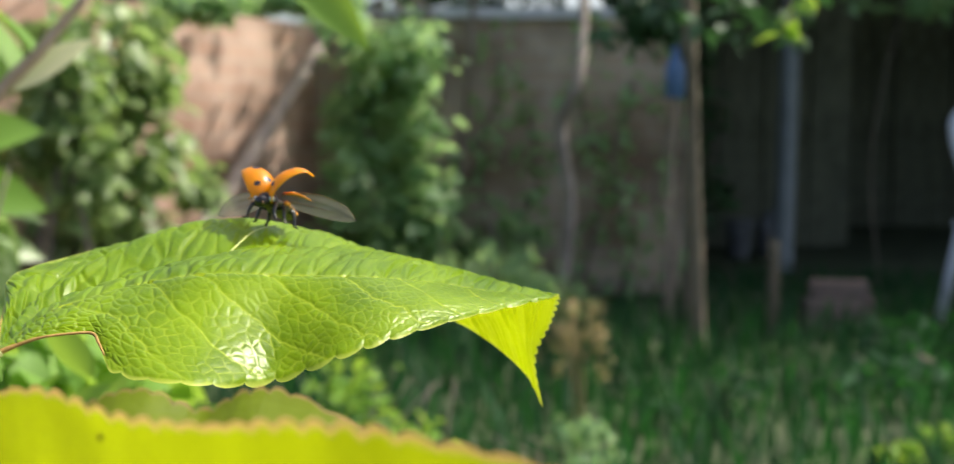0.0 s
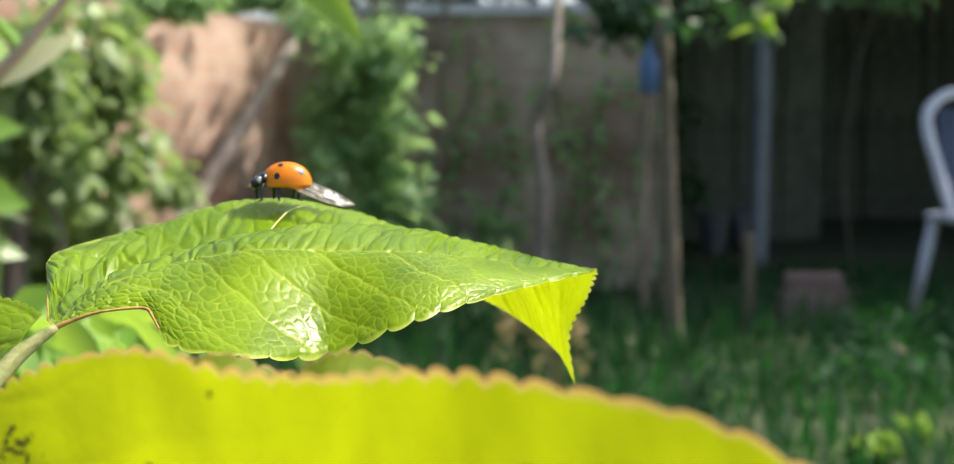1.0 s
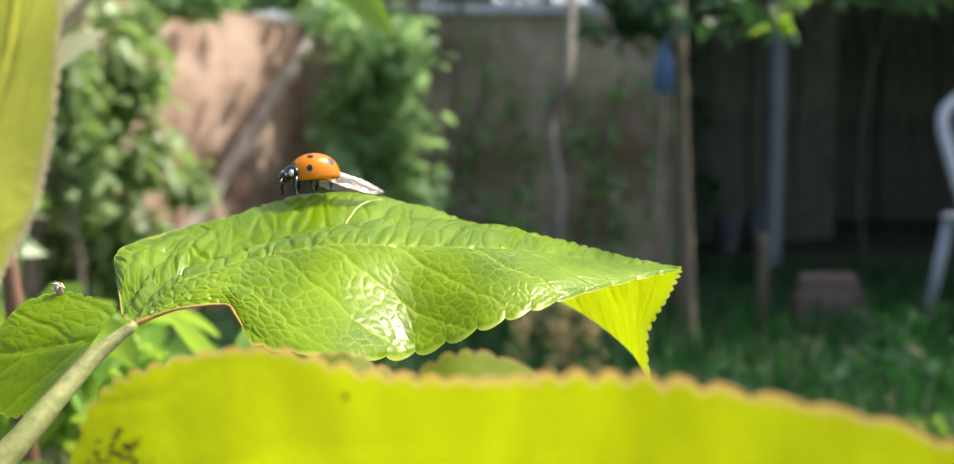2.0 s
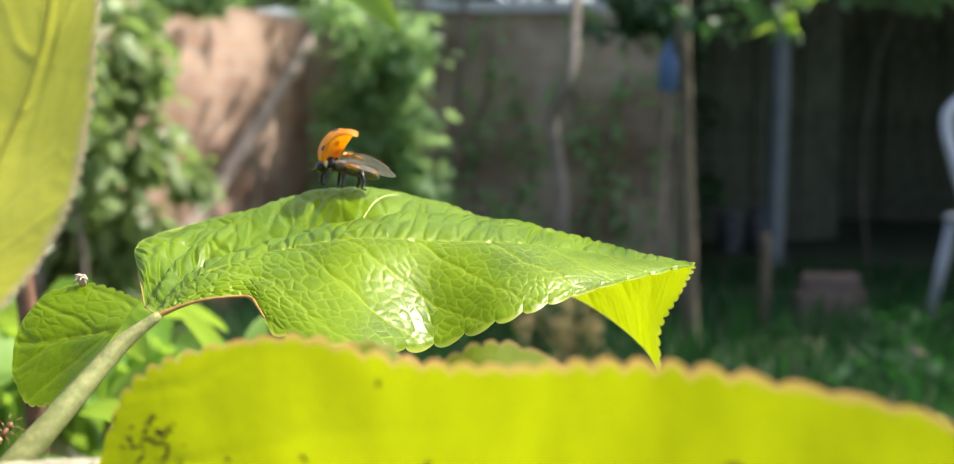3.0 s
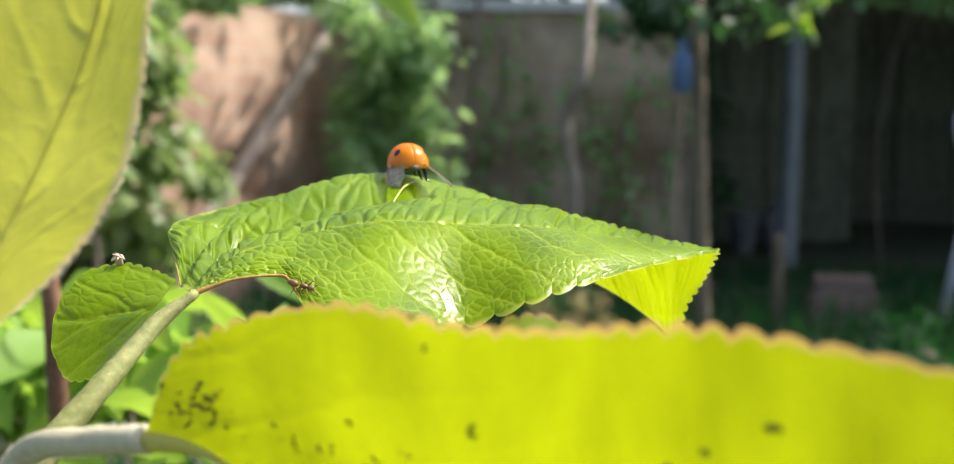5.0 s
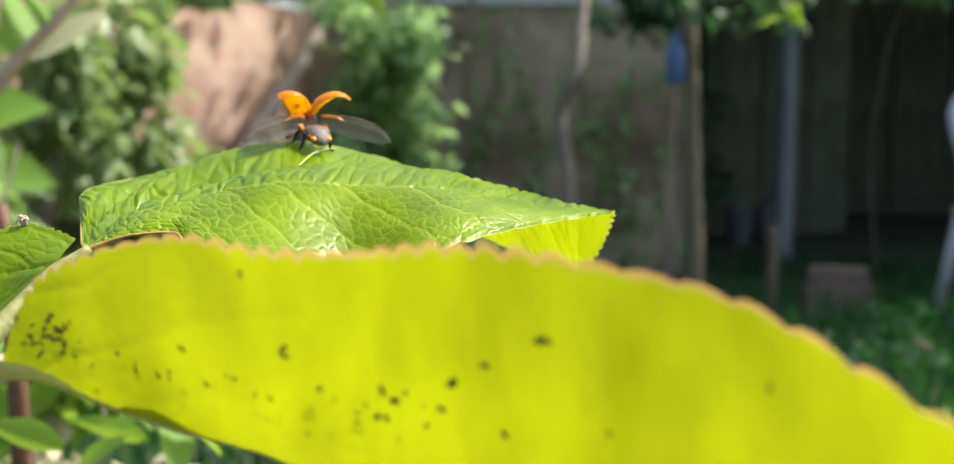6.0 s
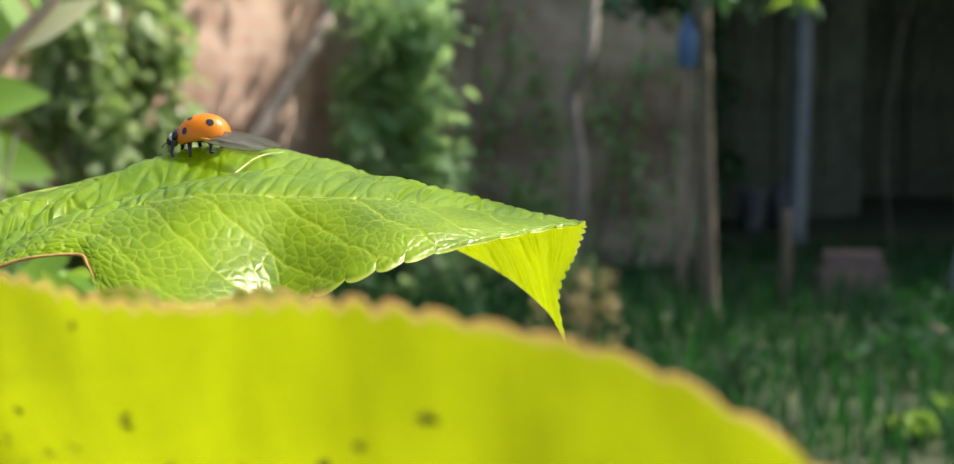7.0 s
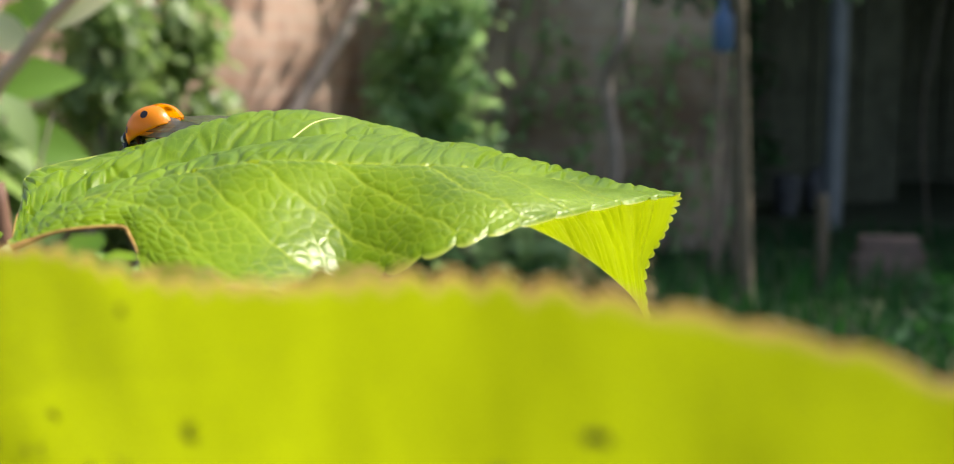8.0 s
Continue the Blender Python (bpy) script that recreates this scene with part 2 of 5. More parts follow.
def brick_material(name, one, two, mortar):
    m, nt, b, out = shader(name)
    tc = node(nt, "ShaderNodeTexCoord")
    mp = node(nt, "ShaderNodeMapping")
    mp.inputs["Rotation"].default_value = (radians(90), 0, 0)
    nt.links.new(tc.outputs["Object"], mp.inputs[0])
    br = node(nt, "ShaderNodeTexBrick", Scale=1.0)
    br.inputs["Color1"].default_value = (*one, 1)
    br.inputs["Color2"].default_value = (*two, 1)
    br.inputs["Mortar"].default_value = (*mortar, 1)
    br.inputs["Brick Width"].default_value, br.inputs["Row Height"].default_value, br.inputs["Mortar Size"].default_value = 0.225, 0.075, 0.006
    nt.links.new(mp.outputs[0], br.inputs["Vector"])
    n = node(nt, "ShaderNodeTexNoise", Scale=2.5, Detail=6.0)
    nt.links.new(tc.outputs["Object"], n.inputs["Vector"])
    dirt = ramp(nt, n.outputs[0], [(0.35, (0.42, 0.36, 0.31)), (0.62, (1.0, 1.0, 1.0))])
    mul = node(nt, "ShaderNodeMix", data_type="RGBA", blend_type="MULTIPLY")
    mul.inputs[0].default_value = 1.0
    nt.links.new(br.outputs["Color"], mul.inputs[6])
    nt.links.new(dirt, mul.inputs[7])
    nt.links.new(mul.outputs[2], b.inputs["Base Color"])
    b.inputs["Roughness"].default_value = 0.95
    bp = node(nt, "ShaderNodeBump", Strength=0.6, Distance=0.01)
    nt.links.new(br.outputs["Fac"], bp.inputs["Height"])
    bp.invert = True
    nt.links.new(bp.outputs[0], b.inputs["Normal"])
    return m


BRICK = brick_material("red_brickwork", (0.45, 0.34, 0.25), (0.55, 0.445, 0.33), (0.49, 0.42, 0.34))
# Brickwork in lighter colours: sunlight put into the west wall's colour.
SUNLIT_BRICK = brick_material("sun_lightened_brickwork", (0.52, 0.33, 0.24), (0.68, 0.48, 0.37), (0.60, 0.47, 0.38))


# ---- building helpers ----
def mesh_of(bm, name, material, smooth=True):
    me = bpy.data.meshes.new(name)
    bm.to_mesh(me)
    bm.free()
    for p in me.polygons:
        p.use_smooth = smooth
    if material:
        me.materials.append(material)
    return me


def part(name, bm, material, parent=None, label="", smooth=True):
    """Links a bmesh as one mesh object, under a thing or a part."""
    ob = new(name, mesh_of(bm, name, material, smooth))
    if parent:
        ob.parent = parent
    return tagged(ob, label)


def thing(name, label, category, m=None, group="", kind=""):
    ob = new(name)
    ob.empty_display_size = 0.01
    if m is not None:
        ob.matrix_basis = m
    return tagged(ob, label, category, group, kind)


def add_box(bm, x, y, z, sx, sy, sz, turn=None, bevel=0.0):
    """A box with its centre at x, y, z."""
    made = bmesh.ops.create_cube(bm, size=1, matrix=Matrix.Translation((x, y, z)) @ (turn or Matrix()) @ Matrix.Diagonal((sx, sy, sz, 1)))
    if bevel:
        edges = {e for v in made["verts"] for e in v.link_edges}
        bmesh.ops.bevel(bm, geom=list(edges), offset=bevel, segments=2, affect="EDGES", profile=0.6)


def add_tube(bm, points, radii, sides=10, wobble=0.0):
    """A tube along points, with its radius at each."""
    pts = [Vector(p) for p in points]
    rings = []
    for i, p in enumerate(pts):
        way = (pts[min(i + 1, len(pts) - 1)] - pts[max(i - 1, 0)]).normalized()
        a = way.orthogonal().normalized() if i == 0 else (a - way * a.dot(way)).normalized()
        b = way.cross(a)
        r = radii[i] if isinstance(radii, (list, tuple)) else radii
        rings.append([bm.verts.new(p + (a * math.cos(k * math.tau / sides) + b * math.sin(k * math.tau / sides)) * r * (1 + wobble * random.uniform(-1, 1))) for k in range(sides)])
    for one, two in zip(rings, rings[1:]):
        for k in range(sides):
            bm.faces.new((one[k], one[(k + 1) % sides], two[(k + 1) % sides], two[k]))
    bm.faces.new(rings[0][::-1]), bm.faces.new(rings[-1])


def curve_points(knots, n):
    """A smooth line through the knots (Catmull-Rom), n steps to each stretch."""
    k = [2 * np.array(knots[0], float) - np.array(knots[1], float), *[np.array(q, float) for q in knots], 2 * np.array(knots[-1], float) - np.array(knots[-2], float)]
    out = []
    for i in range(1, len(k) - 2):
        for j in range(n):
            s = j / n
            out.append(0.5 * (2 * k[i] + (k[i + 1] - k[i - 1]) * s + (2 * k[i - 1] - 5 * k[i] + 4 * k[i + 1] - k[i + 2]) * s * s + (3 * k[i] - k[i - 1] - 3 * k[i + 1] + k[i + 2]) * s ** 3))
    out.append(k[-2])
    return np.array(out)


def teeth(s, count, depth):
    """Rounded lobes with sharp notches that lean towards the tip, each a little different."""
    k = np.floor(s * count)
    size = 0.45 + 0.85 * np.abs(np.sin(k * 12.9))
    lean = (s * count - k) ** 0.8
    return depth * size * (np.abs(np.sin(np.pi * lean)) ** 0.7 - 0.55)


def curve_grid(knots, n):
    """The same smooth line for whole arrays of points at once: knots along the first axis."""
    k = np.array(knots, float)
    k = np.concatenate([[2 * k[0] - k[1]], k, [2 * k[-1] - k[-2]]])
    f = np.concatenate([np.arange(n * (len(k) - 3)) / n, [len(k) - 3 - 1e-9]])
    i = f.astype(int) + 1
    w = (f - i + 1).reshape(-1, *[1] * (k.ndim - 1))
    return 0.5 * (2 * k[i] + (k[i + 1] - k[i - 1]) * w + (2 * k[i - 1] - 5 * k[i] + 4 * k[i + 1] - k[i + 2]) * w ** 2 + (3 * k[i] - k[i - 1] - 3 * k[i + 1] + k[i + 2]) * w ** 3)


TABLE = np.random.default_rng(5).random((64, 64, 3))


def soft_noise(x, y, layer=0):
    """Smooth noise from -1 to 1 over arrays."""
    i, j = np.floor(x).astype(int), np.floor(y).astype(int)
    a, b = x - i, y - j
    a, b = a * a * (3 - 2 * a), b * b * (3 - 2 * b)
    t = lambda p, q: TABLE[p % 64, q % 64, layer]
    return 2 * ((t(i, j) * (1 - a) + t(i + 1, j) * a) * (1 - b) + (t(i, j + 1) * (1 - a) + t(i + 1, j + 1) * a) * b) - 1


def mesh_cells(x, y):
    """The distance to the nearest border between uneven cells about one unit wide."""
    i, j = np.floor(x).astype(int), np.floor(y).astype(int)
    near = np.full(x.shape, 9.0)
    px, py = np.zeros(x.shape), np.zeros(x.shape)
    spots = []
    for di in (-2, -1, 0, 1, 2):
        for dj in (-2, -1, 0, 1, 2):
            if abs(di) == 2 and abs(dj) == 2:
                continue
            qx = i + di + 0.12 + 0.76 * TABLE[(i + di) % 64, (j + dj) % 64, 0]
            qy = j + dj + 0.12 + 0.76 * TABLE[(i + di) % 64, (j + dj) % 64, 1]
            d = np.hypot(qx - x, qy - y)
            spots.append((qx, qy))
            m = d < near
            near, px, py = np.where(m, d, near), np.where(m, qx, px), np.where(m, qy, py)
    border = np.full(x.shape, 9.0)
    for qx, qy in spots:
        dx, dy = qx - px, qy - py
        far = np.hypot(dx, dy)
        e = (((qx + px) / 2 - x) * dx + ((qy + py) / 2 - y) * dy) / np.maximum(far, 1e-6)
        border = np.where(far > 1e-5, np.minimum(border, e), border)
    return border


def blade_from_rails(name, rails, material, parent, nu, nv, midrib, rims, relief=1.0, label="", pull=1.0, cell=1.3, spread=None, near=(0.045, 0.09), far=(0.23, 0.28), base=(0.22, 2.4), pale=(1.0, 0.3), curl=0.0, torn=0.0, rib=0.12):
    """A leaf's blade, lofted over rails that run from base to tip (millimetres, z above LEVEL). midrib: the rail that is the midrib.
    rims: which edges ("near", "far", "tip") are toothed, with count, depth in mm and the stretch. near, far: how high the cells between the veins
    puff up and how deep the side veins lie, in mm, on either side of the midrib; base: cell height added towards the base and how far it reaches, in cm.
    pale: how pale the veins are, near and far. curl: how far the near rim rolls under. torn: how ragged the base edge is."""
    grid = np.swapaxes(curve_grid([curve_points(r, nu) for r in rails], nv), 0, 1).copy()  # column, across, xyz
    cols, rows = grid.shape[:2]
    along, cross = np.arange(cols) / (cols - 1), np.arange(rows) / (rows - 1)

    def unit(v):
        return v / np.maximum(np.linalg.norm(v, axis=-1, keepdims=True), 1e-6)
    for edge, first, inner, step in (("near", 0, 6, 1), ("far", rows - 1, rows - 7, -1)):
        if edge in rims:
            count, depth, lo, hi = rims[edge]
            out = unit(grid[:, first] - grid[:, inner])
            push = np.where((along >= lo) & (along <= hi), teeth(along, count, depth), 0.0)[:, None]
            for k in range(8):
                grid[:, first + k * step] += out * push * (1 - k / 8) ** 1.5
    if "tip" in rims:
        count, depth, lo, hi = rims["tip"]
        out = unit(grid[-1] - grid[-6])
        push = np.where((cross >= lo) & (cross <= hi), teeth(cross, count, depth), 0.0)[:, None]
        for k in range(9):
            grid[-1 - k] += out * push * (1 - k / 9) ** 1.5
    if torn:
        rag = soft_noise(cross * 60, cross * 0 + 0.5) + 0.6 * soft_noise(cross * 170, cross * 0 + 3.5)
        out = unit(grid[0] - grid[8])
        for k in range(8):
            grid[k] += out * (rag * torn * (1 - k / 8))[:, None]
    length = np.concatenate([[0], np.cumsum(np.linalg.norm(np.diff(grid[:, midrib * nv], axis=0), axis=1))])
    steps_ = np.linalg.norm(np.diff(grid, axis=1), axis=2)
    across = np.concatenate([np.zeros((cols, 1)), np.cumsum(steps_, axis=1)], axis=1)
    from_rim = np.minimum(across, 30.0)
    across = across - across[:, midrib * nv][:, None]
    if spread:
        wide = [np.abs(across[:, k * nv]) for k in (0, min(midrib + 3, len(rails) - 1))]
        wide = [np.clip(w / np.percentile(w, 80), 0.22, 1.0) for w in wide]
        flat = np.interp(np.arange(rows) / nv, np.arange(len(rails)), spread) * 10
        across = np.where(flat < 0, flat * wide[0][:, None], flat * wide[1][:, None])
    nrm = unit(np.cross(np.gradient(grid, axis=0), np.gradient(grid, axis=1)))
    if nrm[..., 2].mean() < 0:
        nrm = -nrm
    u, v = np.tile(length[:, None], (1, rows)), across
    side = np.clip(0.5 + v / 1.2, 0, 1)
    wob = 1.2 * soft_noise(u * 0.16, v * 0.16, 2) + 0.4 * soft_noise(u * 0.5, v * 0.5, 1)
    phase = (u - np.abs(v) * pull - 0.02 * v * v + wob) / 7.4 + np.where(v > 0, 0.37, 0.0)
    vein_off = np.abs(phase % 1.0 - 0.5) * 7.4 / math.hypot(1, pull)
    wx, wy = 0.30 * soft_noise(u * 0.7, v * 0.7, 0), 0.30 * soft_noise(u * 0.7, v * 0.7, 1)
    grain = np.where(v > 0, 1.45, 1.0) * cell
    border = mesh_cells((u - np.abs(v) * pull * 0.5) / grain + wx, v / grain * 0.95 + wy) * grain
    middle = np.exp(-(v / rib) ** 2)
    lateral = np.exp(-(vein_off / 0.42) ** 2) * np.clip(1.15 - np.abs(v) / 22, 0.3, 1)
    puff = 1 - np.exp(-(border / (np.where(v > 0, 0.17, 0.17) * grain)) ** 2)
    share = np.clip(1 - u / (base[1] * 10), 0, 1)
    cells = near[0] * (1 - side) + far[0] * side + base[0] * share
    veins = near[1] * (1 - side) + far[1] * side + 0.5 * base[0] * share
    uneven = 0.75 + 0.5 * soft_noise(u * 0.9, v * 0.9, 2)
    height = cells * uneven * (puff - 0.6) - veins * lateral - 0.18 * np.exp(-(v / 0.5) ** 2) + 0.10 * soft_noise(u * 0.22, v * 0.22, 0)
    ends = np.minimum(np.minimum(np.arange(rows), np.arange(rows)[::-1])[None, :] / 5, np.minimum(np.arange(cols), np.arange(cols)[::-1])[:, None] / 6)
    height *= np.clip(ends, 0, 1)
    if curl:
        count = rims["near"][0]
        lobe = np.abs(np.sin(np.pi * along * count)) ** 0.6
        late = np.clip((along - 0.35) / 0.3, 0, 1)
        height += (late * lobe)[:, None] * 0.12 * np.exp(-((from_rim - 0.9) / 0.7) ** 2) - curl * (0.4 + 0.6 * late)[:, None] * np.clip(1 - from_rim / 1.5, 0, 1) ** 2
    grid += nrm * (height * relief)[..., None]
    outer = np.clip((18 - np.abs(v)) / 6, 0.25, 1) * np.clip((1 - along) * 7, 0.3, 1)[:, None]
    paleness = outer * pale[0] * (1 - side) * (1 - 0.6 * share) + outer * pale[1] * side
    fine = 0.72 + 0.28 * soft_noise(u * 0.45 + 9, v * 0.45, 1)
    net = np.maximum(np.maximum(np.exp(-(border / 0.05) ** 2) * fine, np.exp(-(vein_off / 0.10) ** 2)) * paleness, 0.9 * middle * np.clip(1.3 - along, 0, 1)[:, None])
    edge = np.minimum(np.minimum(cross, 1 - cross)[None, :], (1 - along)[:, None] * 1.6)
    if torn:
        edge = np.minimum(edge, along[:, None] * 1.2)
    index = np.arange(cols * rows).reshape(cols, rows)
    quads = np.stack([index[:-1, :-1], index[1:, :-1], index[1:, 1:], index[:-1, 1:]], axis=-1).reshape(-1, 4)
    me = bpy.data.meshes.new(name)
    me.vertices.add(cols * rows)
    me.vertices.foreach_set("co", (grid * MM + np.array((0, 0, LEVEL))).astype(np.float32).ravel())
    me.loops.add(quads.size)
    me.loops.foreach_set("vertex_index", quads.astype(np.int32).ravel())
    me.polygons.add(len(quads))
    me.polygons.foreach_set("loop_start", (np.arange(len(quads)) * 4).astype(np.int32))
    me.polygons.foreach_set("use_smooth", np.ones(len(quads), bool))
    for layer, pair in (("leaf", (u * 0.1, v * 0.1)), ("edge", (edge, net))):
        flat = np.stack([p.ravel() for p in pair], axis=1)[quads.ravel()]
        me.uv_layers.new(name=layer).data.foreach_set("uv", flat.astype(np.float32).ravel())
    me.materials.append(material)
    me.update()
    me.validate()
    ob = new(name, me)
    ob.parent = parent
    return tagged(ob, label)


def stalk(name, knots, radii, material, parent, label=""):
    """A leaf stalk or stem along knots in millimetres."""
    bm = bmesh.new()
    pts = curve_points(knots, 6)
    rr = np.interp(np.linspace(0, 1, len(pts)), np.linspace(0, 1, len(radii)), radii)
    add_tube(bm, [p * MM + np.array((0, 0, LEVEL)) for p in pts], [r * MM for r in rr], 14, 0.04)
    return part(name, bm, material, parent, label)


def down(name, knots, radii, count, parent):
    """Fine pale hairs on a stalk, in millimetres."""
    pts = curve_points(knots, 20)
    rr = np.interp(np.linspace(0, 1, len(pts)), np.linspace(0, 1, len(radii)), radii)
    bm = bmesh.new()
    for k in range(count):
        i = random.randrange(len(pts) - 1)
        way = Vector(pts[i + 1] - pts[i]).normalized()
        side = Vector([random.gauss(0, 1) for _ in range(3)])
        side = (side - way * side.dot(way)).normalized()
        foot = Vector(pts[i]) + side * rr[i] * 0.95
        top = foot + (side + way * random.uniform(-0.6, 0.6) + Vector([random.gauss(0, 0.25) for _ in range(3)])) * random.uniform(0.15, 0.42)
        w = way.cross(side) * 0.022
        bm.faces.new([bm.verts.new(p * MM + Vector((0, 0, LEVEL))) for p in (foot - w, foot + w, top)])
    return tagged(part(name, bm, HAIR, parent, "fine pale down"), kind="stuff")


def leaf_outline(bm, at, turn, length, width, fold=0.25, bend=0.3, steps=6):
    """One simple leaf: two halves folded along the midrib, bent along its length."""
    m = Matrix.Translation(at) @ turn
    rows_ = []
    for i in range(steps + 1):
        s = i / steps
        w = width * 0.5 * math.sin(math.pi * min(s * 0.96 + 0.04, 1.0)) ** 0.8 * (1.15 - 0.5 * s)
        z = -bend * length * s * s
        rows_.append([bm.verts.new(m @ Vector((s * length, k * w, z + fold * abs(k) * w))) for k in (-1, 0, 1)])
    for a, b_ in zip(rows_, rows_[1:]):
        for k in (0, 1):
            bm.faces.new((a[k], b_[k], b_[k + 1], a[k + 1]))


def random_turn(tilt=0.9):
    return Euler((random.uniform(-tilt, tilt), random.uniform(-0.2, tilt), random.uniform(0, math.tau))).to_matrix().to_4x4()


def leaf_mass(bm, centre, size, count, leaf, steps=3):
    """Many leaves in an uneven cloud about centre."""
    done = 0
    while done < count:
        p = Vector([random.gauss(0, 0.45) for _ in range(3)])
        if p.length > 1.15 or noise.noise(Vector((p.x * size[0], p.y * size[1], p.z * size[2])) * 4.0 + Vector(centre)) < -0.12:
            continue
        s = leaf * random.uniform(0.6, 1.3)
        leaf_outline(bm, Vector(centre) + Vector((p.x * size[0], p.y * size[1], p.z * size[2])), random_turn(), s, s * 0.6, steps=steps)
        done += 1


# ---- ground, walls ----
def ground():
    bm = bmesh.new()
    bmesh.ops.create_grid(bm, x_segments=120, y_segments=120, size=1)
    for v in bm.verts:
        v.co.x, v.co.y = 60 * v.co.x * abs(v.co.x), 6 + 60 * v.co.y * abs(v.co.y)
        v.co.z = 0.03 * noise.noise(v.co * 0.8) + 0.012 * noise.noise(v.co * 4)
    return tagged(part("ground", bm, SOIL), "dark garden soil overgrown with short grass", "ground", kind="structure")


def brick_wall(name, a, b_, height, label, material, coping=True):
    """A brick wall from a to b_ (its face), with a course of coping stones."""
    a, b_ = Vector(a), Vector(b_)
    m = Matrix.Translation((*((a + b_) / 2), 0)) @ Matrix.Rotation(math.atan2(b_.y - a.y, b_.x - a.x), 4, "Z")
    long = (b_ - a).length
    bm = bmesh.new()
    add_box(bm, 0, 0.11, height / 2, long, 0.22, height)
    wall = tagged(part(name, bm, material, smooth=False), label, "wall", kind="structure")
    wall.matrix_basis = m
    bm = bmesh.new()
    add_box(bm, 0, 0, 0, 0.445, 0.29, 0.05, bevel=0.006)
    me = mesh_of(bm, "coping_stone", COPING, False)
    for k in range(int(long / 0.45) if coping else 0):
        c = new("coping_stone", me)
        c.parent = wall
        c.location = (-long / 2 + 0.225 + k * 0.45, 0.11, height + 0.026)
        c.rotation_euler = (0, 0, radians(random.uniform(-0.6, 0.6)))


def shed():
    w = tagged(thing("wall_shed", "dark timber plank wall of a shed in deep shade", "wall"), kind="structure")
    bm = bmesh.new()
    add_box(bm, 0, 0, 1.2, 0.142, 0.03, 2.4, bevel=0.004)
    me = mesh_of(bm, "plank", DARK_PLANK, False)
    # From the tenth plank on the wall is set back to deepen its shade.
    for i in range(30):
        p = new("plank", me)
        p.parent = w
        p.location = (1.05 + i * 0.15, (8.6 if i < 9 else 10.2) + random.uniform(-0.03, 0.03), random.uniform(-0.05, 0))
        p.rotation_euler = (0, radians(random.uniform(-0.6, 0.6)), 0)
    # Backing closes the gaps; its added side walls keep light out.
    bm = bmesh.new()
    add_box(bm, 1.72, 8.75, 1.2, 1.5, 0.1, 2.5)
    add_box(bm, 4.0, 10.4, 1.2, 3.4, 0.1, 2.5)
    add_box(bm, 2.36, 9.55, 1.2, 0.06, 1.5, 2.5)
    add_box(bm, 5.6, 8.3, 1.2, 0.08, 4.1, 2.5)
    add_box(bm, 0.98, 7.5, 1.2, 0.08, 2.6, 2.5)
    part("backing", bm, DARK_PLANK, w, smooth=False)
    # Roof above the view, added to keep sun and sky off the shed.
    bm = bmesh.new()
    add_box(bm, 3.2, 8.3, 2.6, 5.0, 4.4, 0.08, Matrix.Rotation(radians(3), 4, "X"))
    tagged(part("roof_shade", bm, DARK_PLANK, smooth=False), "dark overhanging timber roof, unseen, added to shade the shed", "roof", kind="structure")


ground()
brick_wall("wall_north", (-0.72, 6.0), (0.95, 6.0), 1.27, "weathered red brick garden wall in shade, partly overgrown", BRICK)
brick_wall("wall_west", (-1.98, 3.0), (-0.72, 6.0), 1.235, "garden brick wall, its brick coloured paler to look sunlit", SUNLIT_BRICK, False)
shed()


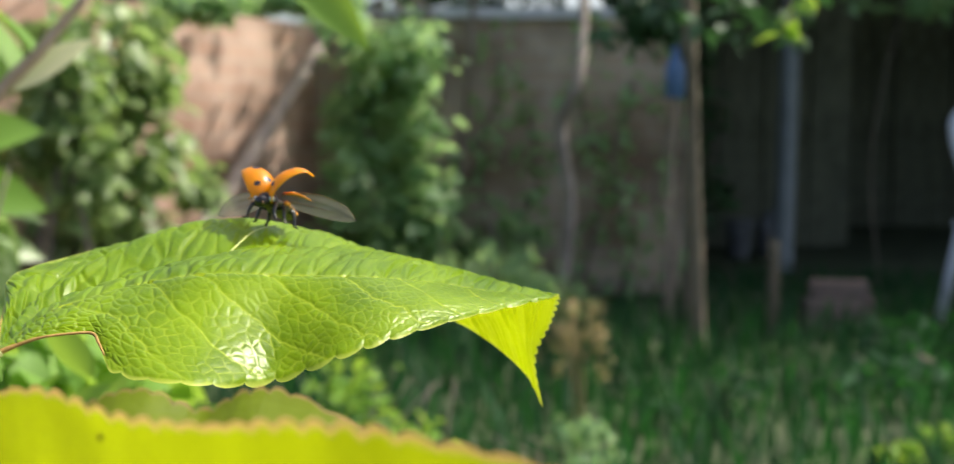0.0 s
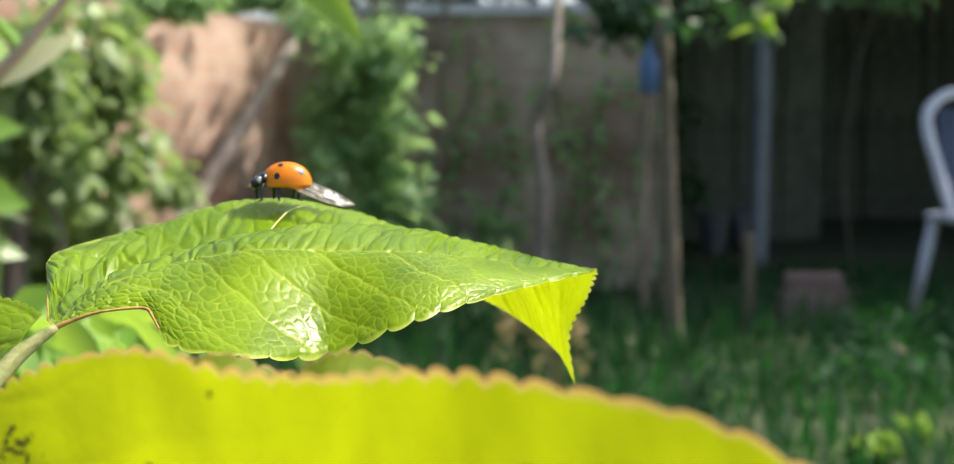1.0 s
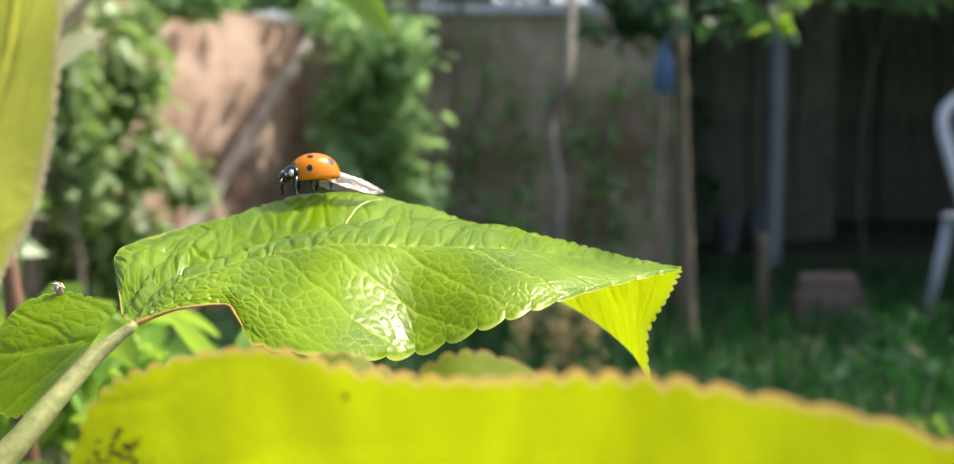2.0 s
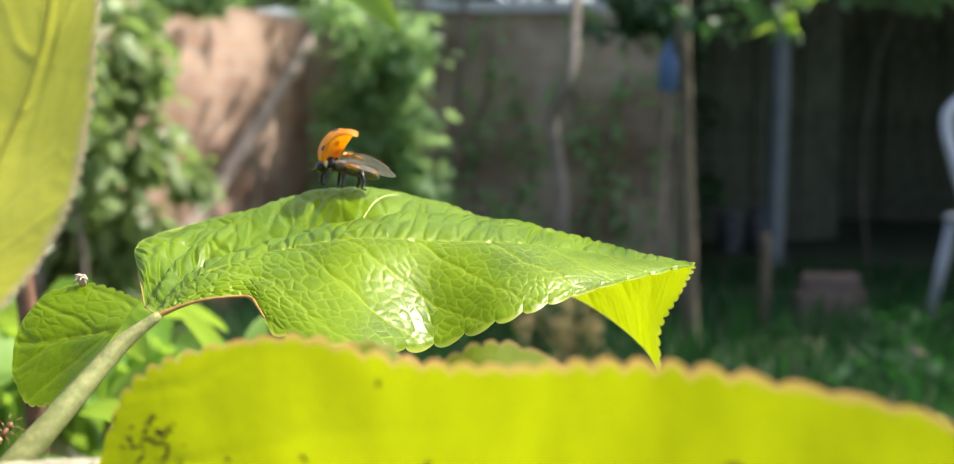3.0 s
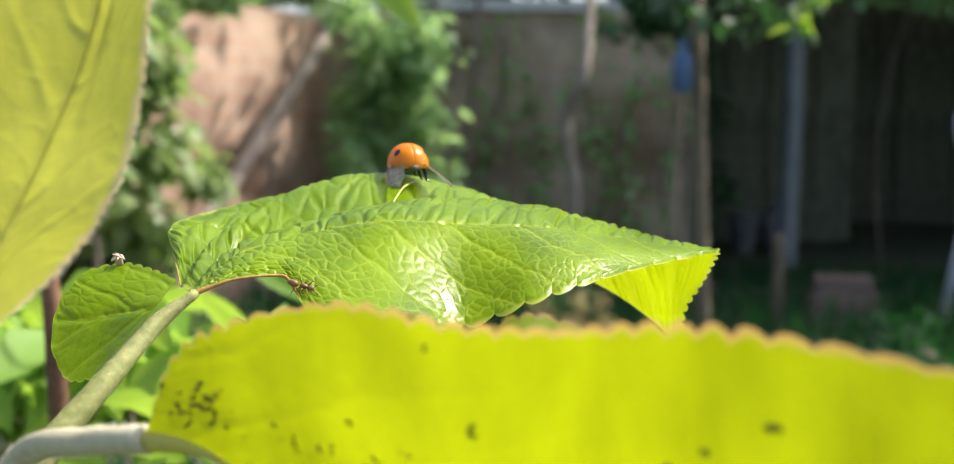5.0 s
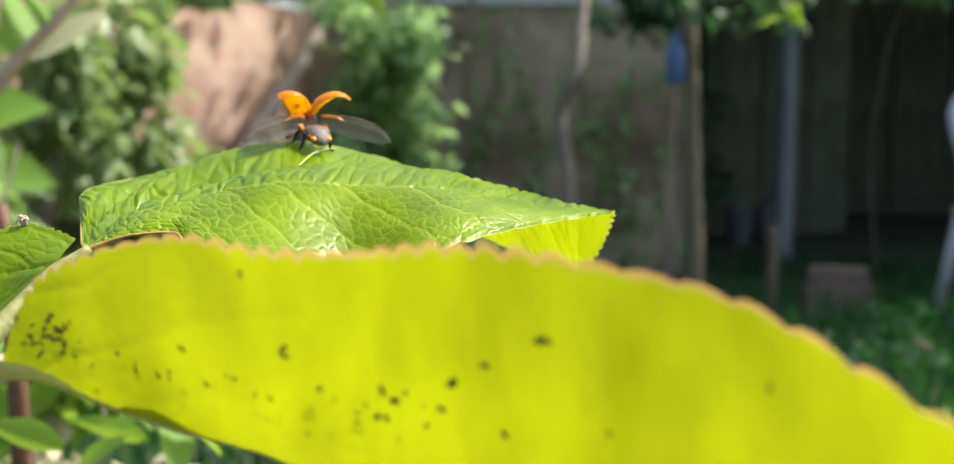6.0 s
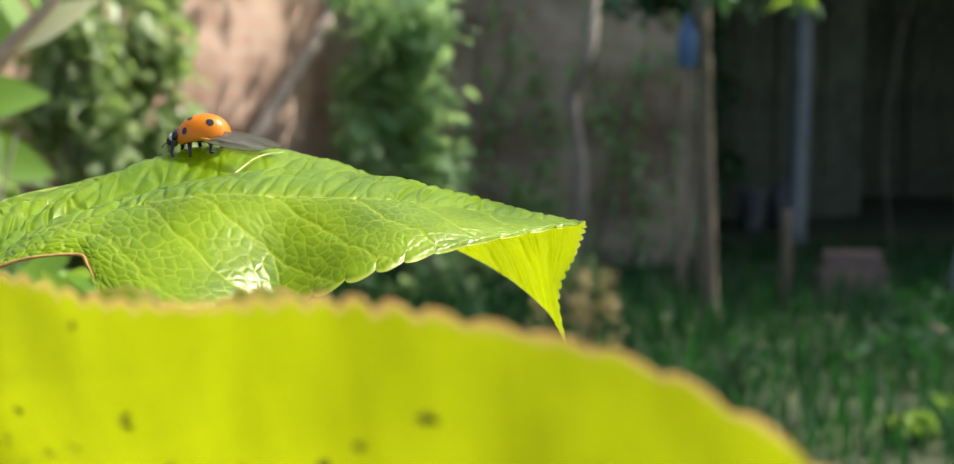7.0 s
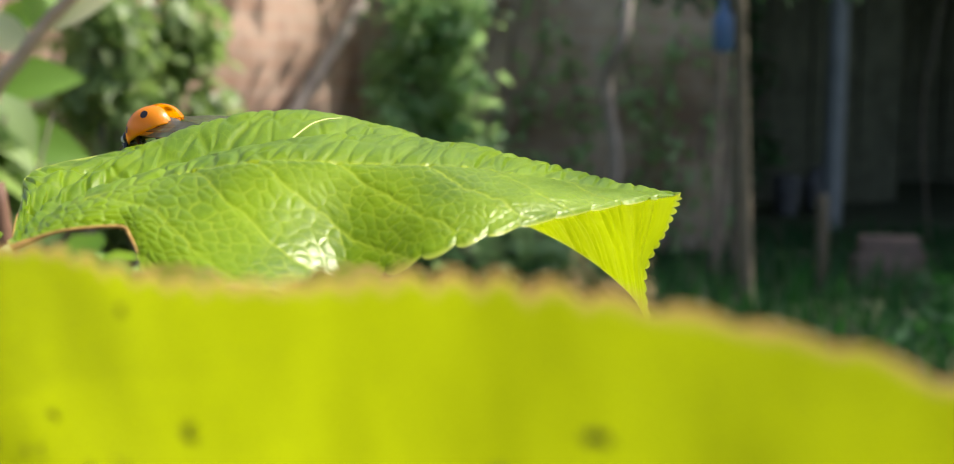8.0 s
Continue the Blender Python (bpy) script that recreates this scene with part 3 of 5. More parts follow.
# ---- leaves in focus ----
def main_leaf():
    t = thing("apple_leaf", "glossy bright green apple leaf with curled tip and torn base", "leaf", group="leaves of the apple shoot")
    rails = [
        [(-44.1, 129.0, -18.5), (-39.8, 130.0, -17.2), (-35.4, 132.0, -17.0), (-31.9, 127.0, -19.9), (-24.4, 125.5, -20.8), (-17.9, 133.0, -22.2), (-10.2, 133.5, -19.4), (-3.3, 138.0, -17.7), (4.9, 148.0, -16.9), (12.5, 157.0, -16.5)],
        [(-44.2, 129.5, -18.5), (-40.4, 132.5, -16.5), (-36.2, 134.5, -15.7), (-32.3, 132.5, -16.6), (-25.1, 134.0, -17.2), (-18.0, 138.5, -17.4), (-10.0, 139.5, -15.5), (-2.8, 143.5, -15.2), (5.3, 151.0, -16.0), (12.5, 157.0, -16.5)],
        [(-44.5, 131.0, -18.5), (-41.7, 138.0, -15.5), (-37.6, 141.0, -14.3), (-33.4, 143.0, -13.2), (-25.8, 143.5, -12.1), (-18.2, 145.5, -12.5), (-9.7, 147.5, -12.9), (-2.0, 153.0, -14.1), (6.1, 156.5, -15.7), (12.6, 157.5, -16.5)],
        [(-44.8, 132.0, -18.6), (-43.0, 143.0, -15.5), (-39.2, 148.0, -14.1), (-34.6, 151.0, -12.8), (-26.6, 153.0, -10.9), (-18.5, 156.0, -10.4), (-9.3, 160.0, -11.4), (-1.1, 163.0, -13.5), (6.8, 162.0, -15.5), (12.7, 158.0, -16.6)],
        [(-45.2, 133.0, -18.7), (-44.1, 146.0, -16.8), (-40.1, 150.0, -15.6), (-35.5, 153.5, -14.8), (-26.9, 157.0, -13.5), (-18.6, 161.0, -12.9), (-9.0, 166.0, -12.9), (-0.8, 167.0, -14.2), (7.2, 165.0, -16.1), (12.9, 159.0, -16.7)],
        [(-46.2, 135.0, -18.5), (-46.0, 148.0, -15.4), (-42.5, 158.0, -12.3), (-38.0, 166.0, -9.9), (-28.9, 172.0, -8.4), (-19.7, 176.0, -10.0), (-9.4, 177.0, -13.0), (-0.1, 174.0, -14.9), (7.7, 168.0, -16.5), (13.3, 160.0, -16.8)],
        [(-50.7, 150.0, -17.0), (-52.5, 158.0, -14.3), (-49.6, 172.0, -13.3), (-45.0, 181.0, -12.7), (-30.5, 192.0, -12.8), (-19.3, 193.0, -16.3), (-7.2, 190.0, -21.1), (3.1, 185.0, -25.4), (9.4, 181.0, -29.5), (11.7, 178.0, -33.1)],
    ]
    rails[6][-2:] = [(9.8, 180.5, -30.2), (12.3, 177.0, -34.4)]
    inner, outer = rails[5], rails[6]
    for at, share, end in ((6, 0.22, (12.6, 165.0, -20.8)), (7, 0.58, (10.9, 170.5, -26.4))):
        rails.insert(at, [tuple((1 - share) * p + share * q for p, q in zip(a, b_)) for a, b_ in zip(inner, outer)])
        rails[at][-1] = end
    for k, drop in enumerate((0.8, 1.8, 2.2, 1.6, 0.6)):
        x, y, z = rails[6][k]
        rails[6][k] = (x, y, z - drop)
    blade_from_rails("blade", rails, LEAF_TOP, t, 92, 50, 2, {"near": (23, 0.75, 0.31, 0.97), "tip": (38, 0.75, 0.64, 0.97), "far": (20, 0.6, 0.05, 0.3)}, pull=0.9, cell=1.2, curl=0.12, torn=0.3, spread=(-1.4, -0.7, 0, 0.32, 0.42, 0.85, 1.1, 1.6, 2.0))
    stalk("torn_rim", [r[0] for r in rails[3:]], [0.04, 0.06, 0.03, 0.06, 0.03, 0.07, 0.05, 0.1], DRY_RIM, t, "dry brown torn rim")
    stalk("torn_rim", [(-43.6, 128.8, -18.4), (-41.8, 129.4, -17.7), (-39.8, 129.9, -17.1), (-37.4, 131, -16.9), (-35.4, 131.9, -17.0), (-34.4, 130.6, -17.7), (-33.4, 129.2, -18.8)], [0.3, 0.2, 0.14, 0.13, 0.17, 0.14, 0.08], DRY_RIM, t, "dry brown torn rim")
    stalk("side_vein", [(-26.1, 157.0, -11.2), (-25.8, 162.0, -10.5), (-25.3, 166.5, -9.8), (-24.3, 170.0, -9.4), (-22.9, 172.5, -9.3)], [0.09, 0.1, 0.1, 0.09, 0.06], PALE_VEIN, t)
    stalk("petiole", [(-43.4, 128.5, -18.3), (-46.3, 126.0, -20.6), (-48.5, 122.0, -23.5), (-50.6, 118.0, -26.4), (-54.0, 114.0, -31.0), (-58.5, 110.0, -38.0)], [0.45, 0.85, 0.98, 1.15, 1.4, 2.0], GREEN_STALK, t, "downy green leaf stalk, brown at its broken rim")
    down("down", [(-43.8, 128.2, -18.7), (-46.3, 126.0, -20.6), (-48.5, 122.0, -23.5), (-50.6, 118.0, -26.4), (-54.0, 114.0, -31.0)], [0.5, 0.85, 0.98, 1.15, 1.4], 900, t)
    return t


def front_leaf():
    t = thing("apple_leaf", "backlit yellow-green apple leaf with red-brown toothed rim and dark specks", "leaf", group="leaves of the apple shoot")
    rails = [
        [(-39.1, 91, -23.3), (-36.8, 91, -17.6), (-32.2, 89, -14.8), (-25, 84, -12.8), (-18, 77, -12.9), (-12.1, 73, -12.5), (-6.6, 70.5, -11.8), (0, 68.5, -12.1), (9.9, 65, -14.0), (20, 56, -19.6)],
        [(-39.1, 91, -23.4), (-36.2, 90.5, -20.6), (-32.2, 89, -19.9), (-25.3, 85, -19.9), (-18.5, 80, -20.6), (-12.5, 77, -21.2), (-6.3, 74, -21.4), (1, 70, -22), (11, 65, -22.5), (21, 56.5, -23)],
        [(-39.1, 91, -23.5), (-35.6, 90.5, -23.8), (-32.4, 90, -25), (-25.7, 88.5, -27), (-19, 87, -28.3), (-13, 84, -30), (-6, 80, -31), (2, 74, -32), (12, 67, -31), (22, 57, -27)],
        [(-39, 91.4, -23.4), (-34.5, 93, -22.3), (-30, 93.3, -21.8), (-25, 92.6, -21.6), (-19.5, 91.4, -22.5), (-15, 90, -23.6), (-9, 88, -24), (-2, 83.5, -25.5), (8, 76, -27.2), (22, 58, -26.5)],
        [(-38.8, 91.6, -23.3), (-33, 94, -20.3), (-27.6, 93.4, -17.6), (-24.2, 92.4, -15.3), (-20.6, 92, -14.6), (-16.6, 92, -16.1), (-13, 92, -14.6), (-8.5, 91.5, -15.4), (3, 86, -20.5), (22, 58.5, -26)],
    ]
    rails[4] = [(x, y + 3 * k, z - 0.5 * k) for (x, y, z), k in zip(rails[4], (0, 0.5, 1, 1, 1, 1, 1, 1, 0.5, 0))]
    rails.insert(4, [(x, y - 5 * k, z - 2.6 * k) for (x, y, z), k in zip(rails[4], (0, 0.5, 1, 1, 1, 1, 1, 1, 0.5, 0))])
    blade = blade_from_rails("blade", rails, LEAF_UNDER, t, 36, 24, 2, {"near": (34, 0.62, 0.03, 1.0), "far": (24, 0.8, 0.1, 0.95)}, cell=1.5, near=(0.04, 0.08), far=(0.05, 0.08), base=(0, 1), pale=(0.8, 0.8), rib=0.3)
    stalk("midrib", rails[2], [0.7, 0.42, 0.3, 0.22, 0.16, 0.1], YELLOW_RIB, t)
    stalk("petiole", [(-38.8, 91, -23.4), (-43.8, 94, -24.4), (-49.9, 98, -26.6), (-58.5, 110, -38)], [1.05, 1.05, 1.1, 1.5], STALK, t, "downy pale green leaf stalk")
    down("down", [(-38.8, 91, -23.4), (-43.8, 94, -24.4), (-49.9, 98, -26.6), (-54, 104, -32)], [1.05, 1.05, 1.1, 1.3], 900, t)
    speck_mesh = []
    for k in range(3):
        bm = bmesh.new()
        bmesh.ops.create_icosphere(bm, subdivisions=1, radius=0.16 * MM)
        for v in bm.verts:
            v.co *= 1 + 0.5 * noise.noise(v.co * 4000 + Vector((k * 5, 0, 0)))
            v.co.x *= 1.5 + 0.4 * k
            v.co.z *= 0.7
        speck_mesh.append(mesh_of(bm, "speck", SPECK))
    lines = [curve_points(r, 24) for r in rails[:3]]
    spots = [(0.07, 0.04, 1.0), (0.486, 0.43, 1.2), (0.38, 0.71, 1.2), (0.685, 0.46, 1.9), (0.768, 0.28, 1.7), (0.713, 0.36, 1.3), (0.43, 0.14, 1.0), (0.356, 0.57, 0.9), (0.30, 0.75, 1.0), (0.417, 0.64, 1.1), (0.532, 0.57, 1.1), (0.606, 0.53, 1.3), (0.51, 0.71, 1.2), (0.62, 0.57, 1.5), (0.60, 0.64, 1.6), (0.667, 0.57, 1.3), (0.514, 0.78, 1.3), (0.81, 0.53, 1.0), (0.73, 0.6, 1.2), (0.9, 0.28, 0.9), (0.485, 0.40, 1.1), (0.77, 0.25, 1.2)]
    spots += [(random.gauss(0.145, 0.028), random.gauss(0.58, 0.14), random.uniform(0.5, 1.1)) for _ in range(34)]
    spots += [(a, 0.80 - 0.35 * (a - 0.2) + random.gauss(0, 0.07), random.uniform(0.4, 1.2)) for a in [random.uniform(0.2, 0.66) for _ in range(60)]]
    for a, w, size in spots:
        i = int(min(max(a, 0), 1) * (len(lines[0]) - 1))
        col = curve_points([l[i] for l in lines], 14)
        p = col[int(min(max(w, 0.02), 0.97) * 28)]
        o = new("speck", random.choice(speck_mesh))
        o.parent = blade
        o.matrix_basis = Matrix.Translation(Vector(p) * MM + Vector((0, -0.12 * MM, LEVEL))) @ Euler((1.4, random.uniform(0, 6.3), 0)).to_matrix().to_4x4() @ Matrix.Scale(size * 0.95, 4)
    return t


def left_leaf():
    t = thing("apple_leaf", "pale downy yellow-green apple leaf seen from below", "leaf", group="leaves of the apple shoot")
    rails = [
        [(-51, 92, -17), (-45, 91.5, -11.9), (-41.8, 91, -8), (-39.9, 91, -3.8), (-38.9, 91, 1), (-38.3, 91, 7), (-37.8, 91, 14), (-38.4, 92, 23), (-40.5, 93, 32)],
        [(-51, 92, -16.8), (-48.2, 91.5, -11.6), (-45.4, 91, -8.2), (-43.4, 91, -4.4), (-42.2, 91, -0.2), (-41, 91, 4.8), (-40.2, 91, 11), (-39.8, 91.6, 19), (-40.6, 93.2, 32)],
        [(-51.2, 92.85, -16.6), (-50.6, 92, -13.1), (-48.6, 91.6, -9), (-46.4, 91.4, -5), (-44.6, 91.2, -1.2), (-42.9, 91.2, 2.8), (-41.6, 91.4, 8), (-40.6, 92, 17.4), (-40.7, 94, 32)],
        [(-51.6, 92.5, -16.6), (-54, 93, -11.5), (-54.2, 93.6, -7), (-53.4, 94, -3), (-52.4, 94, 1), (-51.2, 94, 6), (-50, 94, 11), (-46, 93.6, 20), (-40.9, 93.3, 32)],
        [(-52, 93.5, -16.6), (-57, 95.5, -11), (-60, 97.5, -5), (-60, 98.5, 1), (-59, 98.5, 7), (-58, 98.5, 13), (-56, 97.5, 20), (-50, 95.5, 28), (-41.2, 93.5, 32.2)],
    ]
    blade_from_rails("blade", rails, LEAF_PALE, t, 40, 30, 2, {"near": (44, 0.35, 0.0, 1.0)}, cell=1.5, near=(0.05, 0.1), far=(0.05, 0.1), base=(0, 1), pale=(0.5, 0.5), rib=0.35)
    stalk("midrib", rails[2], [0.05, 0.07, 0.09, 0.12, 0.18], YELLOW_RIB, t)
    kept = random.getstate()
    down("down", rails[0][:7], [0.08, 0.08], 800, t)
    random.setstate(kept)
    stalk("petiole", [(-40.7, 92.6, 32), (-43, 97, 42), (-53, 106, 46), (-62, 116, 30)], [0.8, 0.9, 1.0, 1.3], STALK, t)


def small_leaf():
    t = thing("apple_leaf", "small crinkled dark green apple leaf with brown rim", "leaf", group="leaves of the apple shoot")
    rails = [
        [(-47.3, 137, -18.2), (-50.5, 140, -17.5), (-54.2, 142, -17.1), (-58, 141, -18), (-60, 139, -20.5)],
        [(-48, 135, -19.4), (-51, 137, -19.4), (-54.2, 138.5, -19.2), (-57.9, 138.5, -20), (-60.1, 138, -21.5)],
        [(-48.5, 133.5, -20.4), (-51.2, 134.5, -21), (-54, 135.5, -21.6), (-57.5, 136, -22.2), (-60.2, 137, -22.5)],
        [(-50, 130, -23), (-52, 130, -25), (-54, 130, -27), (-57, 131, -27.5), (-59.5, 134, -25)],
    ]
    blade_from_rails("blade", rails, LEAF_TOP, t, 44, 34, 2, {"near": (12, 0.45, 0.0, 1.0), "far": (12, 0.4, 0.3, 1.0)}, cell=1.5, near=(0.06, 0.12), far=(0.06, 0.12), base=(0, 1), pale=(0.5, 0.5))
    for k in range(27):
        random.random()
    kept = random.getstate()
    bm = bmesh.new()
    for k in range(14):
        add_tube(bm, [p * MM + np.array((0, 0, LEVEL)) for p in curve_points([(-54.5 + random.uniform(-.3, .3), 141.8, -17.2), (-54.6 + random.uniform(-.6, .6), 141.8, -16.4), (-54.6 + random.uniform(-0.8, 0.7), 141.6 + random.uniform(-.6, .6), -16.5 + random.uniform(-.4, 0.6))], 2)], [0.24 * MM, 0.22 * MM, 0.2 * MM, 0.16 * MM, 0.06 * MM], 5)
    random.setstate(kept)
    part("withered_tuft", bm, WITHERED, t, "pale withered stipule tuft")


def shoot():
    t = thing("apple_shoot", "slender downy green stem of a young apple shoot", "plant stem")
    stalk("stem", [(-48, 120, -800), (-52, 119, -500), (-60, 112, -120), (-59, 110.5, -38), (-62, 116, 30), (-66, 120, 90)], [5, 4, 3, 2.4, 2.0, 1.6], STALK, t)


main_leaf()
front = front_leaf()
left_leaf()
small_leaf()
shoot()

# ---- ladybird ----
SHELL, nt, b, out = shader("orange_wing_case")
n = node(nt, "ShaderNodeTexNoise", Scale=900.0, Detail=3.0)
nt.links.new(ramp(nt, n.outputs[0], [(0.3, (0.80, 0.28, 0.004)), (0.7, (0.92, 0.40, 0.006))]), b.inputs["Base Color"])
b.inputs["Roughness"].default_value, b.inputs["Coat Weight"].default_value, b.inputs["Coat Roughness"].default_value = 0.32, 0.6, 0.12
tr = node(nt, "ShaderNodeBsdfTranslucent", Color=(1.0, 0.66, 0.01, 1))
mix = node(nt, "ShaderNodeMixShader", Fac=0.58)
nt.links.new(b.outputs[0], mix.inputs[1])
nt.links.new(tr.outputs[0], mix.inputs[2])
nt.links.new(mix.outputs[0], out.inputs["Surface"])
BLACK = rough_stuff("black_chitin", (0.006, 0.006, 0.007), (0.02, 0.02, 0.022), 1500.0, 0.28, 0.2)
WHITE = rough_stuff("white_chitin", (0.6, 0.6, 0.55), (0.75, 0.74, 0.70), 1500.0, 0.4, 0.1)
AMBER = rough_stuff("amber_chitin", (0.66, 0.22, 0.02), (0.85, 0.40, 0.05), 1500.0, 0.4, 0.1)
GREY_SHELL = rough_stuff("downy_grey_chitin", (0.035, 0.03, 0.025), (0.16, 0.13, 0.10), 2600.0, 0.55, 0.6)
BROWN = rough_stuff("brown_chitin", (0.10, 0.05, 0.02), (0.24, 0.13, 0.06), 1500.0, 0.35, 0.1)
WING, nt, b, out = shader("smoky_wing_membrane")
b.inputs["Base Color"].default_value = (0.11, 0.10, 0.085, 1)
b.inputs["Roughness"].default_value = 0.3
b.inputs["Specular IOR Level"].default_value = 0.6
n = node(nt, "ShaderNodeTexNoise", Scale=700.0, Detail=3.0)
nt.links.new(maths(nt, "ADD", maths(nt, "MULTIPLY", n.outputs[0], 0.4), 0.5), b.inputs["Alpha"])
wave = node(nt, "ShaderNodeTexNoise", Scale=420.0, Detail=2.0)
fold = node(nt, "ShaderNodeBump", Strength=0.55, Distance=0.0009)
tc = node(nt, "ShaderNodeTexCoord")
for q in (n, wave):
    nt.links.new(tc.outputs["Object"], q.inputs["Vector"])
nt.links.new(wave.outputs[0], fold.inputs["Height"])
nt.links.new(fold.outputs[0], b.inputs["Normal"])
veil = node(nt, "ShaderNodeBsdfTranslucent", Color=(0.80, 0.76, 0.68, 1))
mix = node(nt, "ShaderNodeMixShader", Fac=0.06)
nt.links.new(b.outputs[0], mix.inputs[1])
nt.links.new(veil.outputs[0], mix.inputs[2])
nt.links.new(mix.outputs[0], out.inputs["Surface"])


def dome(bm, centre, radii, us, vs, keep=None):
    """A smooth ellipsoid."""
    made = bmesh.ops.create_uvsphere(bm, u_segments=us, v_segments=vs, radius=1, matrix=Matrix.Translation(centre) @ Matrix.Diagonal((*radii, 1)))
    return made["verts"]


HINGE = Vector((1.9, 0.35, 2.9))
WING_ROOT = Vector((0.6, 0.8, 2.6))
CASE = (3.1, 2.5, 3.0)


def on_case(a, e, lift=1.0):
    """A point of the left wing case: a from the seam outwards (0 to 90 degrees), e from the head end backwards (0 to 180)."""
    x = math.cos(radians(e))
    r = math.sin(radians(e)) ** 0.8
    return Vector((CASE[0] * lift * x - 0.35, CASE[1] * lift * r * math.sin(radians(a)) ** 0.9, 1.3 + CASE[2] * lift * r * max(math.cos(radians(a)), 0.0) ** 0.85))


def wing_case(side, parent):
    bm = bmesh.new()
    ny, nx = 14, 22
    for lift in (1.0, 0.955):
        vs = [[bm.verts.new((on_case(92 * i / ny, 3 + 174 * j / nx, lift) - HINGE) * MM) for j in range(nx + 1)] for i in range(ny + 1)]
        for i in range(ny):
            for j in range(nx):
                q = (vs[i][j], vs[i + 1][j], vs[i + 1][j + 1], vs[i][j + 1])
                bm.faces.new(q if lift == 1.0 else q[::-1])
        if lift == 1.0:
            rim = [vs[ny][j] for j in range(nx + 1)], [vs[0][j] for j in range(nx + 1)]
        else:
            for outer, inner in zip(rim, ([vs[ny][j] for j in range(nx + 1)], [vs[0][j] for j in range(nx + 1)])):
                for j in range(nx):
                    bm.faces.new((outer[j], outer[j + 1], inner[j + 1], inner[j]))
    for v in bm.verts:
        v.co.y *= side
    bmesh.ops.recalc_face_normals(bm, faces=bm.faces)
    case = part("wing_case", bm, SHELL, parent, "glossy orange wing case with black spots")
    for a, e, size in ((27, 74, 8), (64, 62, 8), (50, 119, 10.5), (4, 34, 8)):
        bm = bmesh.new()
        hub = bm.verts.new((on_case(a, e, 1.012) - HINGE) * MM)
        ring = [bm.verts.new((on_case(max(a + size * 1.15 * math.cos(k * math.tau / 14), 0.5), e + size * 0.85 * math.sin(k * math.tau / 14), 1.008) - HINGE) * MM) for k in range(14)]
        for k in range(14):
            bm.faces.new((hub, ring[k], ring[(k + 1) % 14]))
        for v in bm.verts:
            v.co.y *= side
        part("spot", bm, BLACK, case)
    case.location = Vector((HINGE.x, HINGE.y * side, HINGE.z)) * MM
    return case


def hind_wing(side, parent):
    bm = bmesh.new()
    rows_ = []
    for i in range(13):
        s = i / 12
        w = 1.6 * math.sin(math.pi * min(0.12 + s * 0.88, 1)) ** 0.6 * (0.75 + 0.35 * s)
        rows_.append([bm.verts.new(Vector((-9.8 * s, side * (0.35 * w + w * k * 0.9), 0.10 * math.sin(k * 5) + 0.25 * math.sin(s * 3))) * MM) for k in (-1, -0.5, 0, 0.5, 1)])
    for a, c in zip(rows_, rows_[1:]):
        for k in range(4):
            bm.faces.new((a[k], c[k], c[k + 1], a[k + 1]))
    wing = part("hind_wing", bm, WING, parent, "smoky transparent unfolded hind wing")
    for k, reach, r, mat in ((1, 0.98, 0.07, BROWN), (0.45, 0.85, 0.05, BROWN), (-0.2, 0.7, 0.05, BROWN)):
        bm = bmesh.new()
        pts = []
        for i in range(9):
            s = i / 8 * reach
            w = 1.6 * math.sin(math.pi * min(0.12 + s * 0.88, 1)) ** 0.6 * (0.75 + 0.35 * s)
            pts.append(Vector((-9.8 * s, side * (0.35 * w + w * k * 0.9), 0.06 + 0.10 * math.sin(k * 5) + 0.25 * math.sin(s * 3))) * MM)
        add_tube(bm, pts, [r * MM * (1.2 - 0.8 * i / 8) for i in range(9)], 6)
        part("vein", bm, mat, wing)
    bm = bmesh.new()
    add_tube(bm, [Vector((-0.2 - 0.9 * i, side * (0.9 + 0.35 * math.sin(i * 0.8)), 0.15)) * MM for i in range(5)], [0.2 * MM, 0.24 * MM, 0.22 * MM, 0.16 * MM, 0.06 * MM], 8)
    part("wing_root", bm, AMBER, wing, "amber thickened front rim of the wing")
    wing.location = Vector((WING_ROOT.x, WING_ROOT.y * side, WING_ROOT.z)) * MM
    return wing


